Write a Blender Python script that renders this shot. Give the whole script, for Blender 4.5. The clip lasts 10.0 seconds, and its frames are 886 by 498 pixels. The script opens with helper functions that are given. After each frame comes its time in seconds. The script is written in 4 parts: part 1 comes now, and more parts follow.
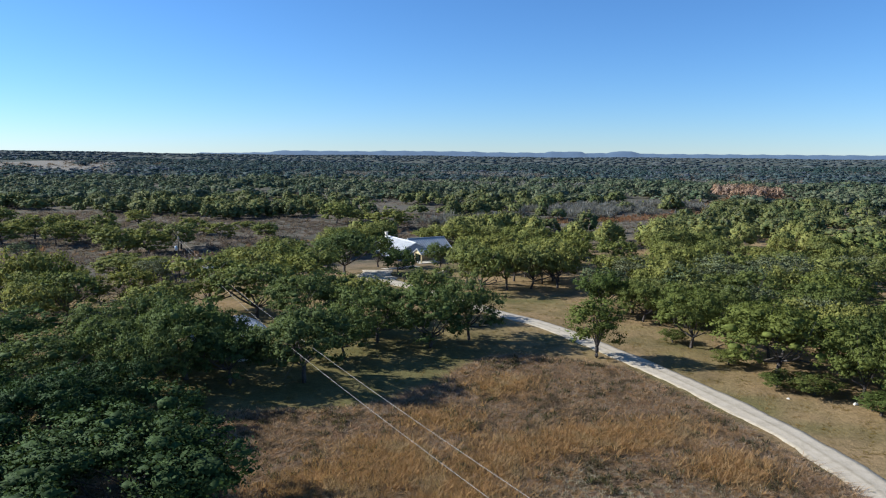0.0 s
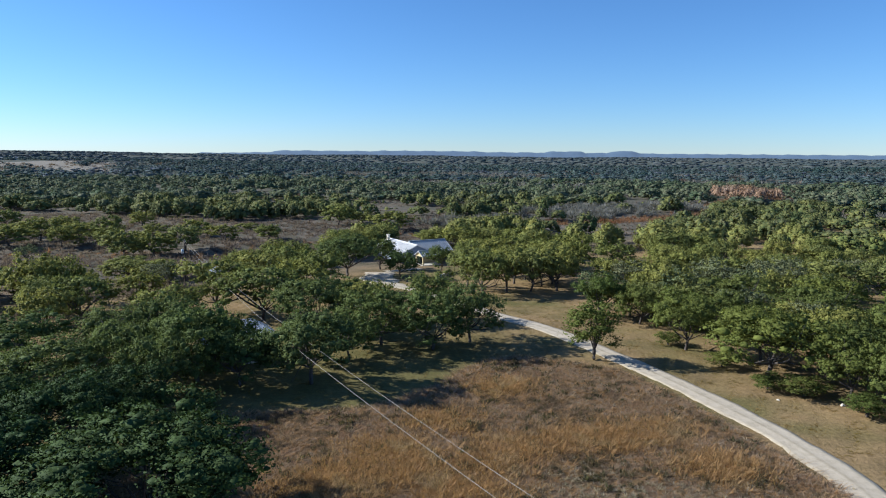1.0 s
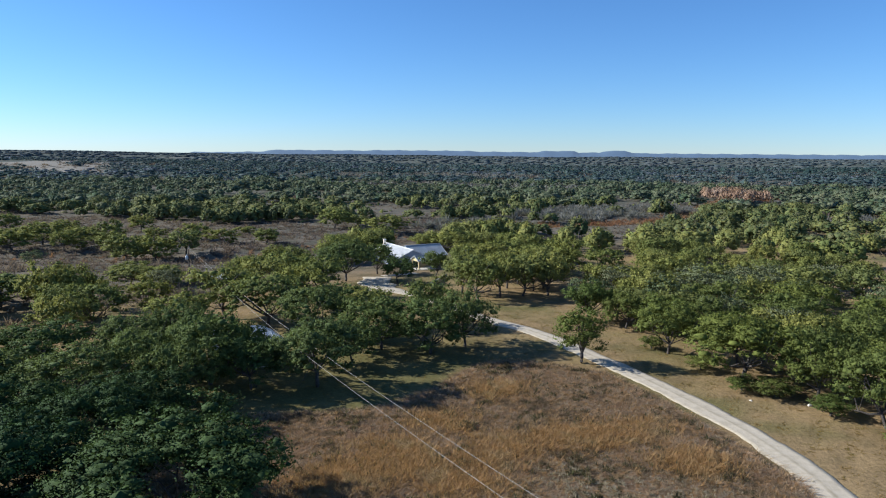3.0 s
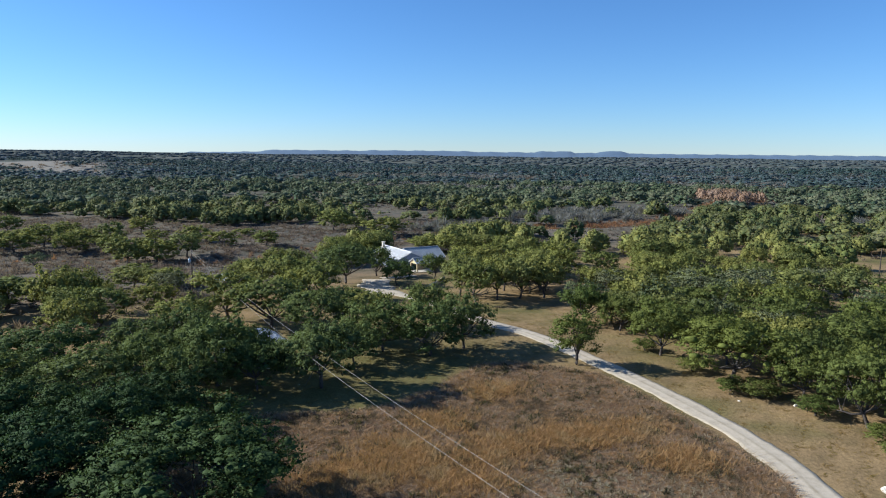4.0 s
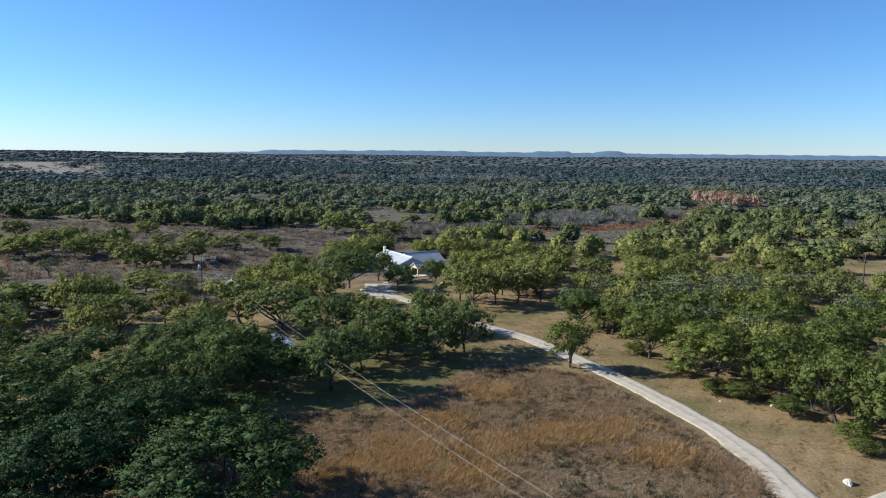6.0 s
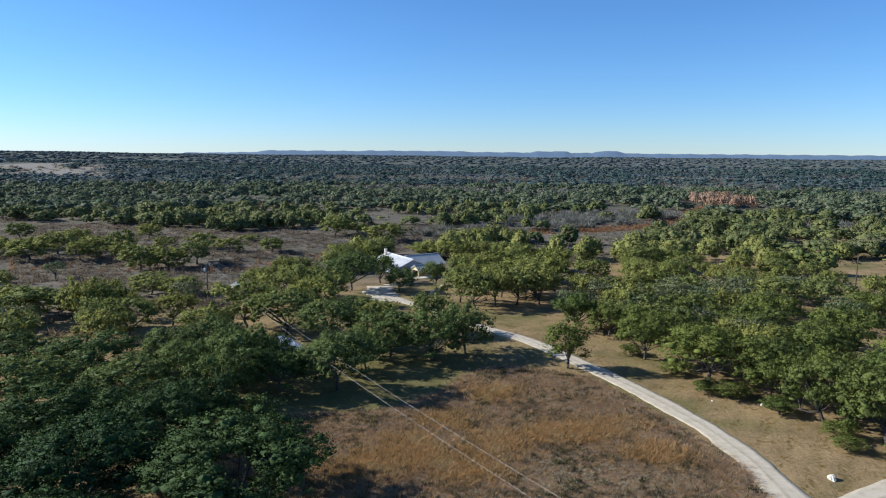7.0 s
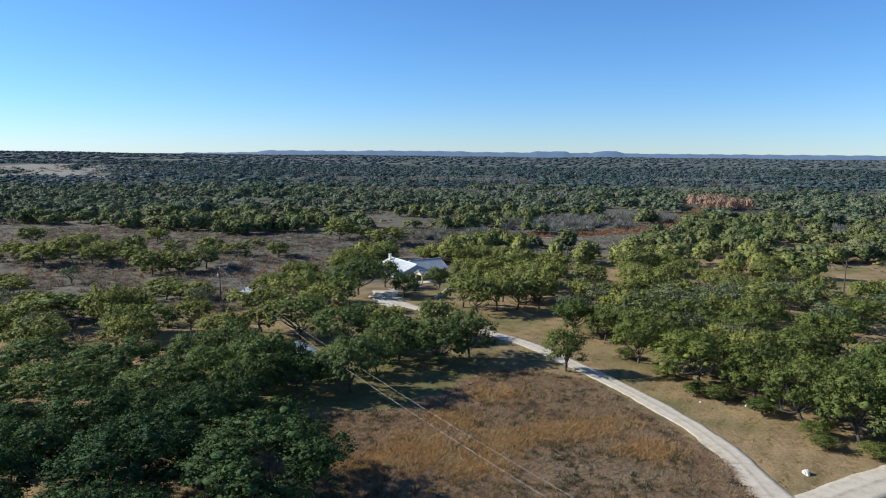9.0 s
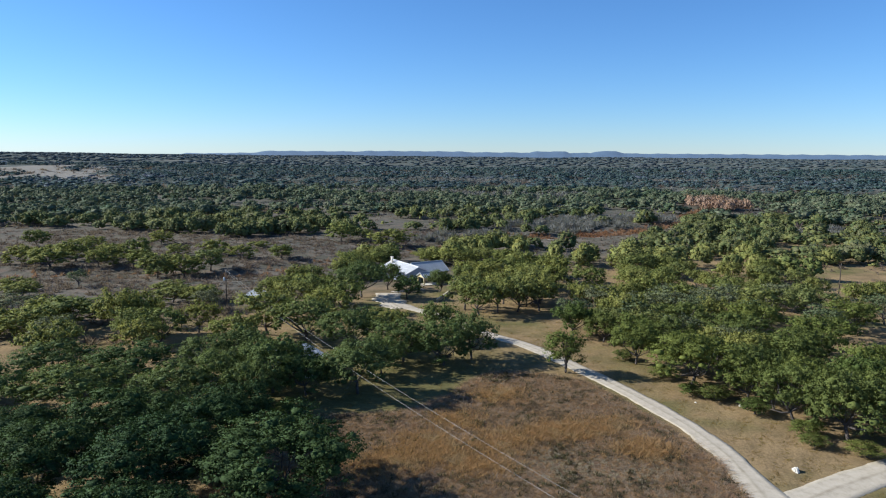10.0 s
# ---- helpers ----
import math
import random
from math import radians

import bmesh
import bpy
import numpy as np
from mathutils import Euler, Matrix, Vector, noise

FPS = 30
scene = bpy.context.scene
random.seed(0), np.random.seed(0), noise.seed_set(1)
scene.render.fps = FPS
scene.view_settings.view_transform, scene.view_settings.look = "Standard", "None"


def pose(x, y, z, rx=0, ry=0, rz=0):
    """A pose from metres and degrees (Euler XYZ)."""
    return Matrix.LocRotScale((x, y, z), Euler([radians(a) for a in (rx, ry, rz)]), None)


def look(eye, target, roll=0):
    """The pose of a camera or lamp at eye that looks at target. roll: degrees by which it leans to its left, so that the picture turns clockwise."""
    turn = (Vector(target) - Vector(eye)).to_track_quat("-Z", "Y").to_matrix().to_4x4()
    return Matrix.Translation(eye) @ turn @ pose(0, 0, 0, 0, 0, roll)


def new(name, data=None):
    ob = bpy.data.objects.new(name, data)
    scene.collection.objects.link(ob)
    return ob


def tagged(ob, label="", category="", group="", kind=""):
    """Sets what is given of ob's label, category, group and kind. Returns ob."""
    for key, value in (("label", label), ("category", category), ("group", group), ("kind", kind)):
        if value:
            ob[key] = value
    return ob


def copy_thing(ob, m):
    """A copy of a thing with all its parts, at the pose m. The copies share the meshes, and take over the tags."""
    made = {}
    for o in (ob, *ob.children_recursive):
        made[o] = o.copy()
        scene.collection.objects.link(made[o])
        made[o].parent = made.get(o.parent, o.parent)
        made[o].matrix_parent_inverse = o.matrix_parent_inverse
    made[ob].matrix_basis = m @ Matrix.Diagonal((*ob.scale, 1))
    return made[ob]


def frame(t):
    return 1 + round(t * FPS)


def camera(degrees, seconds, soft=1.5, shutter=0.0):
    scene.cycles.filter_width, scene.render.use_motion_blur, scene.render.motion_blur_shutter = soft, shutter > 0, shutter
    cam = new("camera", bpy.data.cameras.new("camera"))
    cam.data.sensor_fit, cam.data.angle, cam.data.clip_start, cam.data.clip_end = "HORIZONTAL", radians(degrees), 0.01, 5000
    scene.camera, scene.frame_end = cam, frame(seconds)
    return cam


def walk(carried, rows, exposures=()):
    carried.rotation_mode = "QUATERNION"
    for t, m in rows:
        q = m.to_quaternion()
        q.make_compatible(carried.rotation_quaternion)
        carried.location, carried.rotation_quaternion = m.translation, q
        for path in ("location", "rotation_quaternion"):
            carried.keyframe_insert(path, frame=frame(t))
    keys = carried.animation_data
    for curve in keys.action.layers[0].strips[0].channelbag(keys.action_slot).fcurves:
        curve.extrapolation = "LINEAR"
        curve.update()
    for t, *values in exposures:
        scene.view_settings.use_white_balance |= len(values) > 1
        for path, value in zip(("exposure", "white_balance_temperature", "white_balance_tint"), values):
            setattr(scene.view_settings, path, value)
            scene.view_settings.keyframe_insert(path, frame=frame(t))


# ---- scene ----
cam = camera(66.8, 10.0, soft=1.1)
PATH = [
    (0, (1.142, 0.553, 23.791), (1.203, 2.533, 23.513), 0.5),
    (0.5, (1.013, -0.608, 24.321), (1.072, 1.371, 24.042), 0.5),
    (1, (0.86, -1.837, 24.848), (0.92, 0.143, 24.569), 0.5),
    (1.5, (0.756, -3.042, 25.346), (0.818, -1.063, 25.067), 0.5),
    (2, (0.569, -4.297, 25.924), (0.637, -2.317, 25.644), 0.5),
    (2.5, (0.407, -5.568, 26.496), (0.481, -3.59, 26.215), 0.5),
    (4, (-0.291, -9.462, 28.096), (-0.201, -7.484, 27.815), 0.6),
    (4.5, (-0.523, -10.795, 28.651), (-0.43, -8.817, 28.37), 0.6),
    (5, (-0.739, -12.235, 29.218), (-0.644, -10.257, 28.937), 0.6),
    (5.5, (-0.954, -13.659, 29.828), (-0.858, -11.682, 29.546), 0.6),
    (7, (-1.671, -18.024, 31.539), (-1.571, -16.046, 31.257), 0.5),
    (7.5, (-2.036, -19.504, 32.151), (-1.934, -17.527, 31.869), 0.5),
    (8, (-2.356, -21.095, 32.831), (-2.254, -19.118, 32.548), 0.5),
    (8.5, (-2.73, -22.658, 33.514), (-2.628, -20.681, 33.23), 0.5),
    (9, (-3.015, -24.068, 34.094), (-2.913, -22.091, 33.811), 0.5),
    (9.5, (-3.36, -25.547, 34.728), (-3.257, -23.57, 34.444), 0.5),
    (10, (-3.689, -26.987, 35.33), (-3.586, -25.009, 35.047), 0.4),
]
walk(cam, [(t, look(eye, target, roll)) for t, eye, target, roll in PATH], exposures=[(0, 0.8, 5000, 8), (10, 0.8, 5000, 8)])


# ---- light ----
SUN_AZ, SUN_EL = 283.0, 28.0          # compass-like: degrees clockwise from +y
world = bpy.data.worlds.new("sky")
scene.world = world
world.use_nodes = True
wn = world.node_tree
sky = wn.nodes.new("ShaderNodeTexSky")
sky.sky_type = "NISHITA"
sky.sun_disc = False
sky.sun_elevation = radians(SUN_EL)
sky.sun_rotation = radians(SUN_AZ)
sky.altitude, sky.air_density, sky.dust_density, sky.ozone_density = 600, 1.0, 0.0, 5.0
wn.nodes["Background"].inputs["Strength"].default_value = 0.068
wn.links.new(sky.outputs[0], wn.nodes["Background"].inputs["Color"])
sun = new("sun", bpy.data.lights.new("sun", "SUN"))
sun.data.energy, sun.data.angle, sun.data.color = 5.0, radians(0.53), (1.0, 0.85, 0.635)
sun_way = Vector((math.sin(radians(SUN_AZ)) * math.cos(radians(SUN_EL)), math.cos(radians(SUN_AZ)) * math.cos(radians(SUN_EL)), math.sin(radians(SUN_EL))))
sun.matrix_world = look(sun_way * 300, (0, 0, 0))


# ---- materials ----
def material(name, build):
    m = bpy.data.materials.new(name)
    m.use_nodes = True
    build(m.node_tree, m.node_tree.nodes["Principled BSDF"])
    return m


def node(tree, kind, **values):
    n = tree.nodes.new(kind)
    for key, v in values.items():
        n.inputs[key.replace("_", " ")].default_value = v
    return n


def noise_of(tree, scale, detail=3.0, rough=0.6, where="position"):
    """A noise in metres of the world, or of the object."""
    if where == "position":
        src = tree.nodes.new("ShaderNodeNewGeometry").outputs["Position"]
    else:
        src = tree.nodes.new("ShaderNodeTexCoord").outputs["Object"]
    n = node(tree, "ShaderNodeTexNoise", Scale=scale, Detail=detail, Roughness=rough)
    tree.links.new(src, n.inputs["Vector"])
    return n.outputs["Fac"]


def ramp(tree, fac, stops):
    r = tree.nodes.new("ShaderNodeValToRGB")
    els = r.color_ramp.elements
    while len(els) < len(stops):
        els.new(0.5)
    for e, (p, c) in zip(els, stops):
        e.position, e.color = p, (*c, 1)
    tree.links.new(fac, r.inputs[0])
    return r.outputs[0]


def mixed(tree, fac, a, b, how="MIX"):
    m = tree.nodes.new("ShaderNodeMix")
    m.data_type, m.blend_type = "RGBA", how
    for sock, v in ((0, fac), (6, a), (7, b)):
        if isinstance(v, (int, float)):
            m.inputs[sock].default_value = v
        elif isinstance(v, tuple):
            m.inputs[sock].default_value = (*v, 1)
        else:
            tree.links.new(v, m.inputs[sock])
    return m.outputs[2]


def bump(tree, bsdf, height, strength, distance):
    b = node(tree, "ShaderNodeBump", Strength=strength, Distance=distance)
    tree.links.new(height, b.inputs["Height"])
    tree.links.new(b.outputs[0], bsdf.inputs["Normal"])


def foliage(name, tones, clear=0.12, tree_scale=0.16, own=False, patch=0.02, grain=0.0):
    """Leaves: tone by tree and by leaf, some light let through."""
    def build(t, b):
        leaf = t.nodes.new("ShaderNodeNewGeometry").outputs["Random Per Island"]
        if own:
            big = t.nodes.new("ShaderNodeObjectInfo").outputs["Random"]
        else:
            mixn = t.nodes.new("ShaderNodeMath")
            mixn.operation = "MULTIPLY_ADD"
            t.links.new(noise_of(t, tree_scale, 2), mixn.inputs[0])
            mixn.inputs[1].default_value = 0.65
            half = t.nodes.new("ShaderNodeMath")
            half.operation = "MULTIPLY"
            t.links.new(noise_of(t, patch, 2), half.inputs[0])
            half.inputs[1].default_value = 0.35
            t.links.new(half.outputs[0], mixn.inputs[2])
            wide = node(t, "ShaderNodeMapRange")
            wide.inputs[1].default_value, wide.inputs[2].default_value = 0.39, 0.61
            t.links.new(mixn.outputs[0], wide.inputs[0])
            big = wide.outputs[0]
        n = len(tones)
        col = ramp(t, big, [(i / max(1, n - 1), c) for i, c in enumerate(tones)])
        speck = ramp(t, leaf, [(0.0, (0.73, 0.73, 0.73)), (0.7, (0.9, 0.9, 0.9)), (1.0, (1.03, 1.01, 0.93))])
        col = mixed(t, 1.0, col, speck, "MULTIPLY")
        if grain:
            spots = ramp(t, noise_of(t, grain, 3, 0.7), [(0.34, (0.5, 0.52, 0.55)), (0.5, (0.95, 0.95, 0.95)), (0.68, (1.3, 1.27, 1.15))])
            col = mixed(t, 0.55, col, spots, "MULTIPLY")
        t.links.new(col, b.inputs["Base Color"])
        b.inputs["Roughness"].default_value = 0.75
        b.inputs["Specular IOR Level"].default_value = 0.08
        tr = t.nodes.new("ShaderNodeBsdfTranslucent")
        t.links.new(mixed(t, 1.0, col, (1.1, 1.1, 0.8), "MULTIPLY"), tr.inputs["Color"])
        mx = t.nodes.new("ShaderNodeMixShader")
        mx.inputs[0].default_value = clear
        t.links.new(b.outputs[0], mx.inputs[1])
        t.links.new(tr.outputs[0], mx.inputs[2])
        t.links.new(mx.outputs[0], t.nodes["Material Output"].inputs["Surface"])
    return material(name, build)


OAK = foliage("oak_leaves", [(0.125, 0.162, 0.042), (0.155, 0.184, 0.045), (0.184, 0.208, 0.048), (0.143, 0.171, 0.048), (0.198, 0.214, 0.052)], clear=0.3, own=True, grain=4.5)
# Darker twin of the oak leaf above: live oak green plus painted backlit shade.
BACKLIT_LIVE_OAK = foliage("backlit_live_oak_leaves", [(0.106, 0.148, 0.049), (0.130, 0.168, 0.053), (0.155, 0.189, 0.057), (0.120, 0.157, 0.056), (0.166, 0.196, 0.062)], clear=0.3, own=True, grain=4.5)
OLIVE_OAK = foliage("olive_oak_leaves", [(0.182, 0.209, 0.064), (0.230, 0.247, 0.067), (0.266, 0.270, 0.070), (0.203, 0.225, 0.076), (0.291, 0.285, 0.072)], clear=0.3, own=True, grain=3.0)
OPEN_WOODS = foliage("open_woodland_leaves", [(0.152, 0.178, 0.053), (0.214, 0.225, 0.059), (0.262, 0.254, 0.075), (0.183, 0.204, 0.063), (0.286, 0.272, 0.069)], grain=2.0)
WOODS = foliage("woodland_leaves", [(0.089, 0.119, 0.048), (0.136, 0.161, 0.051), (0.183, 0.180, 0.068), (0.104, 0.133, 0.053), (0.214, 0.207, 0.060), (0.120, 0.150, 0.064), (0.173, 0.171, 0.082)], grain=1.2)
# Dark live oak leaf, its colour lowered further for the backlit near grove.
BACKLIT_DARK_OAK = foliage("backlit_dark_oak_leaves", [(0.049, 0.084, 0.030), (0.060, 0.095, 0.032), (0.071, 0.105, 0.032), (0.053, 0.087, 0.032)], clear=0.18, own=True, grain=5.5)
# Between near and far leaf tones: half of the haze blue is mixed in.
HALF_HAZY_WOODS = foliage("half_hazy_woodland_leaves", [(0.080, 0.116, 0.069), (0.120, 0.153, 0.075), (0.170, 0.180, 0.107), (0.097, 0.132, 0.078), (0.201, 0.204, 0.124), (0.097, 0.133, 0.078), (0.140, 0.158, 0.092)], clear=0.2, grain=0.8, tree_scale=0.05)
# Blue-grey of distance haze is put into the next two leaf colours.
HAZY_FAR_WOODS = foliage("hazy_far_woodland_leaves", [(0.054, 0.092, 0.094), (0.078, 0.119, 0.103), (0.123, 0.151, 0.154), (0.070, 0.109, 0.107), (0.150, 0.166, 0.200)], tree_scale=0.02, patch=0.003, clear=0.3)
HAZY_HORIZON_WOODS = foliage("hazy_horizon_woodland_leaves", [(0.065, 0.085, 0.088), (0.082, 0.103, 0.103), (0.123, 0.129, 0.125), (0.071, 0.092, 0.100)], tree_scale=0.01, patch=0.002)
GREY_LEAF = foliage("grey_elm_twigs", [(0.139, 0.171, 0.079), (0.176, 0.199, 0.096), (0.205, 0.214, 0.112)], own=True, grain=4.0)
BRUSH = foliage("bare_brush", [(0.150, 0.116, 0.100), (0.190, 0.145, 0.124), (0.235, 0.186, 0.156), (0.160, 0.120, 0.094)], clear=0.4, tree_scale=0.2)
THICKET = foliage("grey_thicket_twigs", [(0.20, 0.195, 0.175), (0.25, 0.24, 0.215), (0.22, 0.205, 0.18)], clear=0.3, tree_scale=0.1)
RUST = foliage("rust_leaves", [(0.30, 0.16, 0.09), (0.36, 0.21, 0.12), (0.34, 0.22, 0.15), (0.38, 0.20, 0.09)], clear=0.4, tree_scale=0.1)
CYPRESS = foliage("salmon_cypress_twigs", [(0.347, 0.226, 0.151), (0.428, 0.288, 0.195), (0.408, 0.298, 0.224)], clear=0.3, tree_scale=0.08)
TALL_GRASS = foliage("tall_dry_grass", [(0.210, 0.155, 0.094), (0.420, 0.300, 0.193), (0.284, 0.205, 0.117), (0.525, 0.335, 0.169), (0.483, 0.375, 0.263), (0.315, 0.225, 0.141), (0.452, 0.305, 0.188)], clear=0.45, tree_scale=0.75, patch=0.12)
BLUESTEM = foliage("copper_bluestem", [(0.419, 0.272, 0.125), (0.492, 0.308, 0.135), (0.481, 0.344, 0.179)], clear=0.45, tree_scale=0.3, patch=0.1)
WEEDS = foliage("olive_weeds", [(0.085, 0.075, 0.042), (0.13, 0.11, 0.06), (0.11, 0.105, 0.05)], clear=0.4, tree_scale=0.4)
PALE_WEEDS = foliage("pale_dead_weeds", [(0.349, 0.303, 0.211), (0.489, 0.425, 0.301), (0.407, 0.349, 0.248)], clear=0.4, tree_scale=0.4)
SHORT_GRASS = foliage("short_grass", [(0.218, 0.176, 0.051), (0.316, 0.216, 0.073), (0.262, 0.206, 0.055), (0.393, 0.265, 0.099)], clear=0.45, tree_scale=0.12, patch=0.05)


def bark_build(t, b):
    t.links.new(ramp(t, noise_of(t, 7, 4, where="object"), [(0.3, (0.035, 0.028, 0.022)), (0.7, (0.12, 0.10, 0.085))]), b.inputs["Base Color"])
    b.inputs["Roughness"].default_value = 0.95
    bump(t, b, noise_of(t, 14, 4, where="object"), 0.8, 0.05)


BARK = material("oak_bark", bark_build)


def ground_build(t, b):
    fine = noise_of(t, 2.2, 5, 0.7)
    mid = noise_of(t, 0.16, 4)
    wide = noise_of(t, 0.012, 4)
    dry = ramp(t, mid, [(0.3, (0.19, 0.14, 0.07)), (0.5, (0.285, 0.20, 0.10)), (0.7, (0.35, 0.245, 0.12))])
    green = ramp(t, mid, [(0.35, (0.13, 0.12, 0.045)), (0.65, (0.22, 0.18, 0.075))])
    brushy = ramp(t, noise_of(t, 0.16, 6, 0.72), [(0.33, (0.07, 0.072, 0.05)), (0.48, (0.12, 0.112, 0.088)), (0.58, (0.17, 0.145, 0.116)), (0.68, (0.175, 0.115, 0.08))])
    pos = t.nodes.new("ShaderNodeNewGeometry").outputs["Position"]
    sep = t.nodes.new("ShaderNodeSeparateXYZ")
    t.links.new(pos, sep.inputs[0])
    away = node(t, "ShaderNodeMapRange")
    away.inputs[1].default_value, away.inputs[2].default_value = 148, 190
    slant = t.nodes.new("ShaderNodeMath")
    slant.operation = "MULTIPLY_ADD"
    t.links.new(sep.outputs["X"], slant.inputs[0])
    slant.inputs[1].default_value = -0.7
    t.links.new(sep.outputs["Y"], slant.inputs[2])
    t.links.new(slant.outputs[0], away.inputs[0])
    lawn = t.nodes.new("ShaderNodeVectorMath")
    lawn.operation = "DISTANCE"
    t.links.new(pos, lawn.inputs[0])
    lawn.inputs[1].default_value = (-10, 76, 0)
    mown = node(t, "ShaderNodeMapRange")
    mown.inputs[1].default_value, mown.inputs[2].default_value = 32, 14
    t.links.new(lawn.outputs["Value"], mown.inputs[0])
    dry = mixed(t, mown.outputs[0], dry, green)
    near = mixed(t, ramp(t, noise_of(t, 0.05, 3), [(0.48, (0, 0, 0)), (0.64, (1, 1, 1))]), dry, green)
    far = mixed(t, ramp(t, wide, [(0.35, (0, 0, 0)), (0.6, (1, 1, 1))]), brushy, mixed(t, 0.82, dry, brushy))
    col = mixed(t, away.outputs[0], near, far)
    wooded = node(t, "ShaderNodeMapRange")
    wooded.inputs[1].default_value, wooded.inputs[2].default_value = 300, 900
    t.links.new(sep.outputs["Y"], wooded.inputs[0])
    scrub = ramp(t, noise_of(t, 0.006, 5, 0.65), [(0.35, (0.07, 0.085, 0.07)), (0.52, (0.11, 0.118, 0.095)), (0.68, (0.21, 0.195, 0.165))])
    col = mixed(t, wooded.outputs[0], col, scrub)
    col = mixed(t, 0.75, col, ramp(t, fine, [(0.25, (0.45, 0.45, 0.45)), (0.75, (1.24, 1.23, 1.2))]), "MULTIPLY")
    t.links.new(col, b.inputs["Base Color"])
    b.inputs["Roughness"].default_value = 1.0
    b.inputs["Specular IOR Level"].default_value = 0.05
    bump(t, b, fine, 0.9, 0.12)


GROUND = material("dry_ranch_ground", ground_build)


def caliche_build(t, b):
    """Crushed limestone with two worn wheel tracks (uv: across, along)."""
    uv = t.nodes.new("ShaderNodeUVMap")
    sep = t.nodes.new("ShaderNodeSeparateXYZ")
    t.links.new(uv.outputs[0], sep.inputs[0])
    across = ramp(t, sep.outputs["X"], [(0.0, (0.72, 0.72, 0.68)), (0.22, (1.05, 1.05, 1.05)), (0.42, (1.0, 1.0, 1.0)), (0.5, (0.62, 0.60, 0.54)), (0.58, (1.0, 1.0, 1.0)), (0.8, (1.05, 1.05, 1.05)), (1.0, (0.74, 0.73, 0.68))])
    base = ramp(t, noise_of(t, 0.9, 5, 0.7), [(0.28, (0.36, 0.30, 0.21)), (0.5, (0.47, 0.395, 0.285)), (0.75, (0.53, 0.455, 0.34))])
    col = mixed(t, ramp(t, noise_of(t, 0.5, 3), [(0.3, (0.2, 0.2, 0.2)), (0.7, (1, 1, 1))]), base, mixed(t, 1.0, base, across, "MULTIPLY"))
    t.links.new(col, b.inputs["Base Color"])
    b.inputs["Roughness"].default_value = 0.95
    bump(t, b, noise_of(t, 6, 5, 0.7), 0.6, 0.04)


CALICHE = material("caliche_gravel", caliche_build)


def plain(name, low, high, scale=2.0, rough=0.7, metal=0.0, relief=0.0, where="object"):
    def build(t, b):
        f = noise_of(t, scale, 4, 0.65, where)
        t.links.new(ramp(t, f, [(0.3, low), (0.7, high)]), b.inputs["Base Color"])
        b.inputs["Roughness"].default_value, b.inputs["Metallic"].default_value = rough, metal
        if relief:
            bump(t, b, noise_of(t, scale * 4, 4, 0.7, where), 0.7, relief)
    return material(name, build)


LIMESTONE = plain("limestone_wall", (0.42, 0.35, 0.23), (0.62, 0.54, 0.38), 2.5, 0.9, 0, 0.03)
WHITE_STONE = plain("white_limestone", (0.50, 0.45, 0.36), (0.70, 0.64, 0.53), 3, 0.9, 0, 0.06)
# House roof metal in two tones: grey painted for shade, white for sun.
METAL_ROOF = plain("galvanised_roof", (0.32, 0.33, 0.33), (0.42, 0.43, 0.43), 0.6, 0.62, 0.1)
SUNLIT_ROOF = plain("sunlit_metal_roof", (0.66, 0.64, 0.60), (0.76, 0.74, 0.70), 0.6, 0.7)
# The long wing's wall takes the blue-grey of shade as its own colour.
SHADED_WALL = plain("shade_blue_wall", (0.24, 0.27, 0.33), (0.31, 0.34, 0.40), 1.5, 0.8)
OLD_ROOF = plain("old_cabin_metal", (0.42, 0.42, 0.42), (0.64, 0.64, 0.63), 1.2, 0.55, 0.15)
DARK_WOOD = plain("dark_cabin_wood", (0.05, 0.038, 0.028), (0.10, 0.075, 0.055), 4, 0.9, 0, 0.01)
POLE_WOOD = plain("pole_wood", (0.045, 0.034, 0.027), (0.085, 0.066, 0.052), 5, 0.9, 0, 0.01)
TRIM = plain("cream_trim", (0.55, 0.45, 0.23), (0.68, 0.56, 0.30), 3, 0.6)
GLASS_DARK = plain("window_glass", (0.02, 0.025, 0.03), (0.03, 0.035, 0.04), 1, 0.08)
WIRE = plain("wire_aluminium", (0.30, 0.28, 0.25), (0.40, 0.38, 0.34), 5, 0.6, 0.3)
GREY_METAL = plain("grey_can", (0.42, 0.44, 0.46), (0.55, 0.57, 0.6), 3, 0.5, 0.3)
FIELD_GRASS = plain("far_field_grass", (0.14, 0.12, 0.085), (0.20, 0.165, 0.115), 0.03, 1.0, where="position")
# The hills' blue is haze painted into the base colour.
HAZY_HILLS = plain("hazy_distant_hills", (0.085, 0.13, 0.19), (0.105, 0.15, 0.215), 0.01, 1.0, where="position")


# ---- land ----
def ease(a):
    a = np.clip(a, 0, 1)
    return a * a * (3 - 2 * a)


CREEK = [(-190, 182), (-110, 190), (-79, 191), (-58, 188), (-45, 203), (-19, 233), (6, 256), (38, 280), (62, 296), (84, 301), (110, 314), (144, 346), (178, 394), (220, 452), (300, 495)]


def to_line(x, y, line):
    """The distance of points from a line."""
    best = np.full(np.shape(x), 1e9)
    for (ax, ay), (bx, by) in zip(line, line[1:]):
        dx, dy = bx - ax, by - ay
        k = np.clip(((x - ax) * dx + (y - ay) * dy) / (dx * dx + dy * dy), 0, 1)
        best = np.minimum(best, np.hypot(x - ax - k * dx, y - ay - k * dy))
    return best


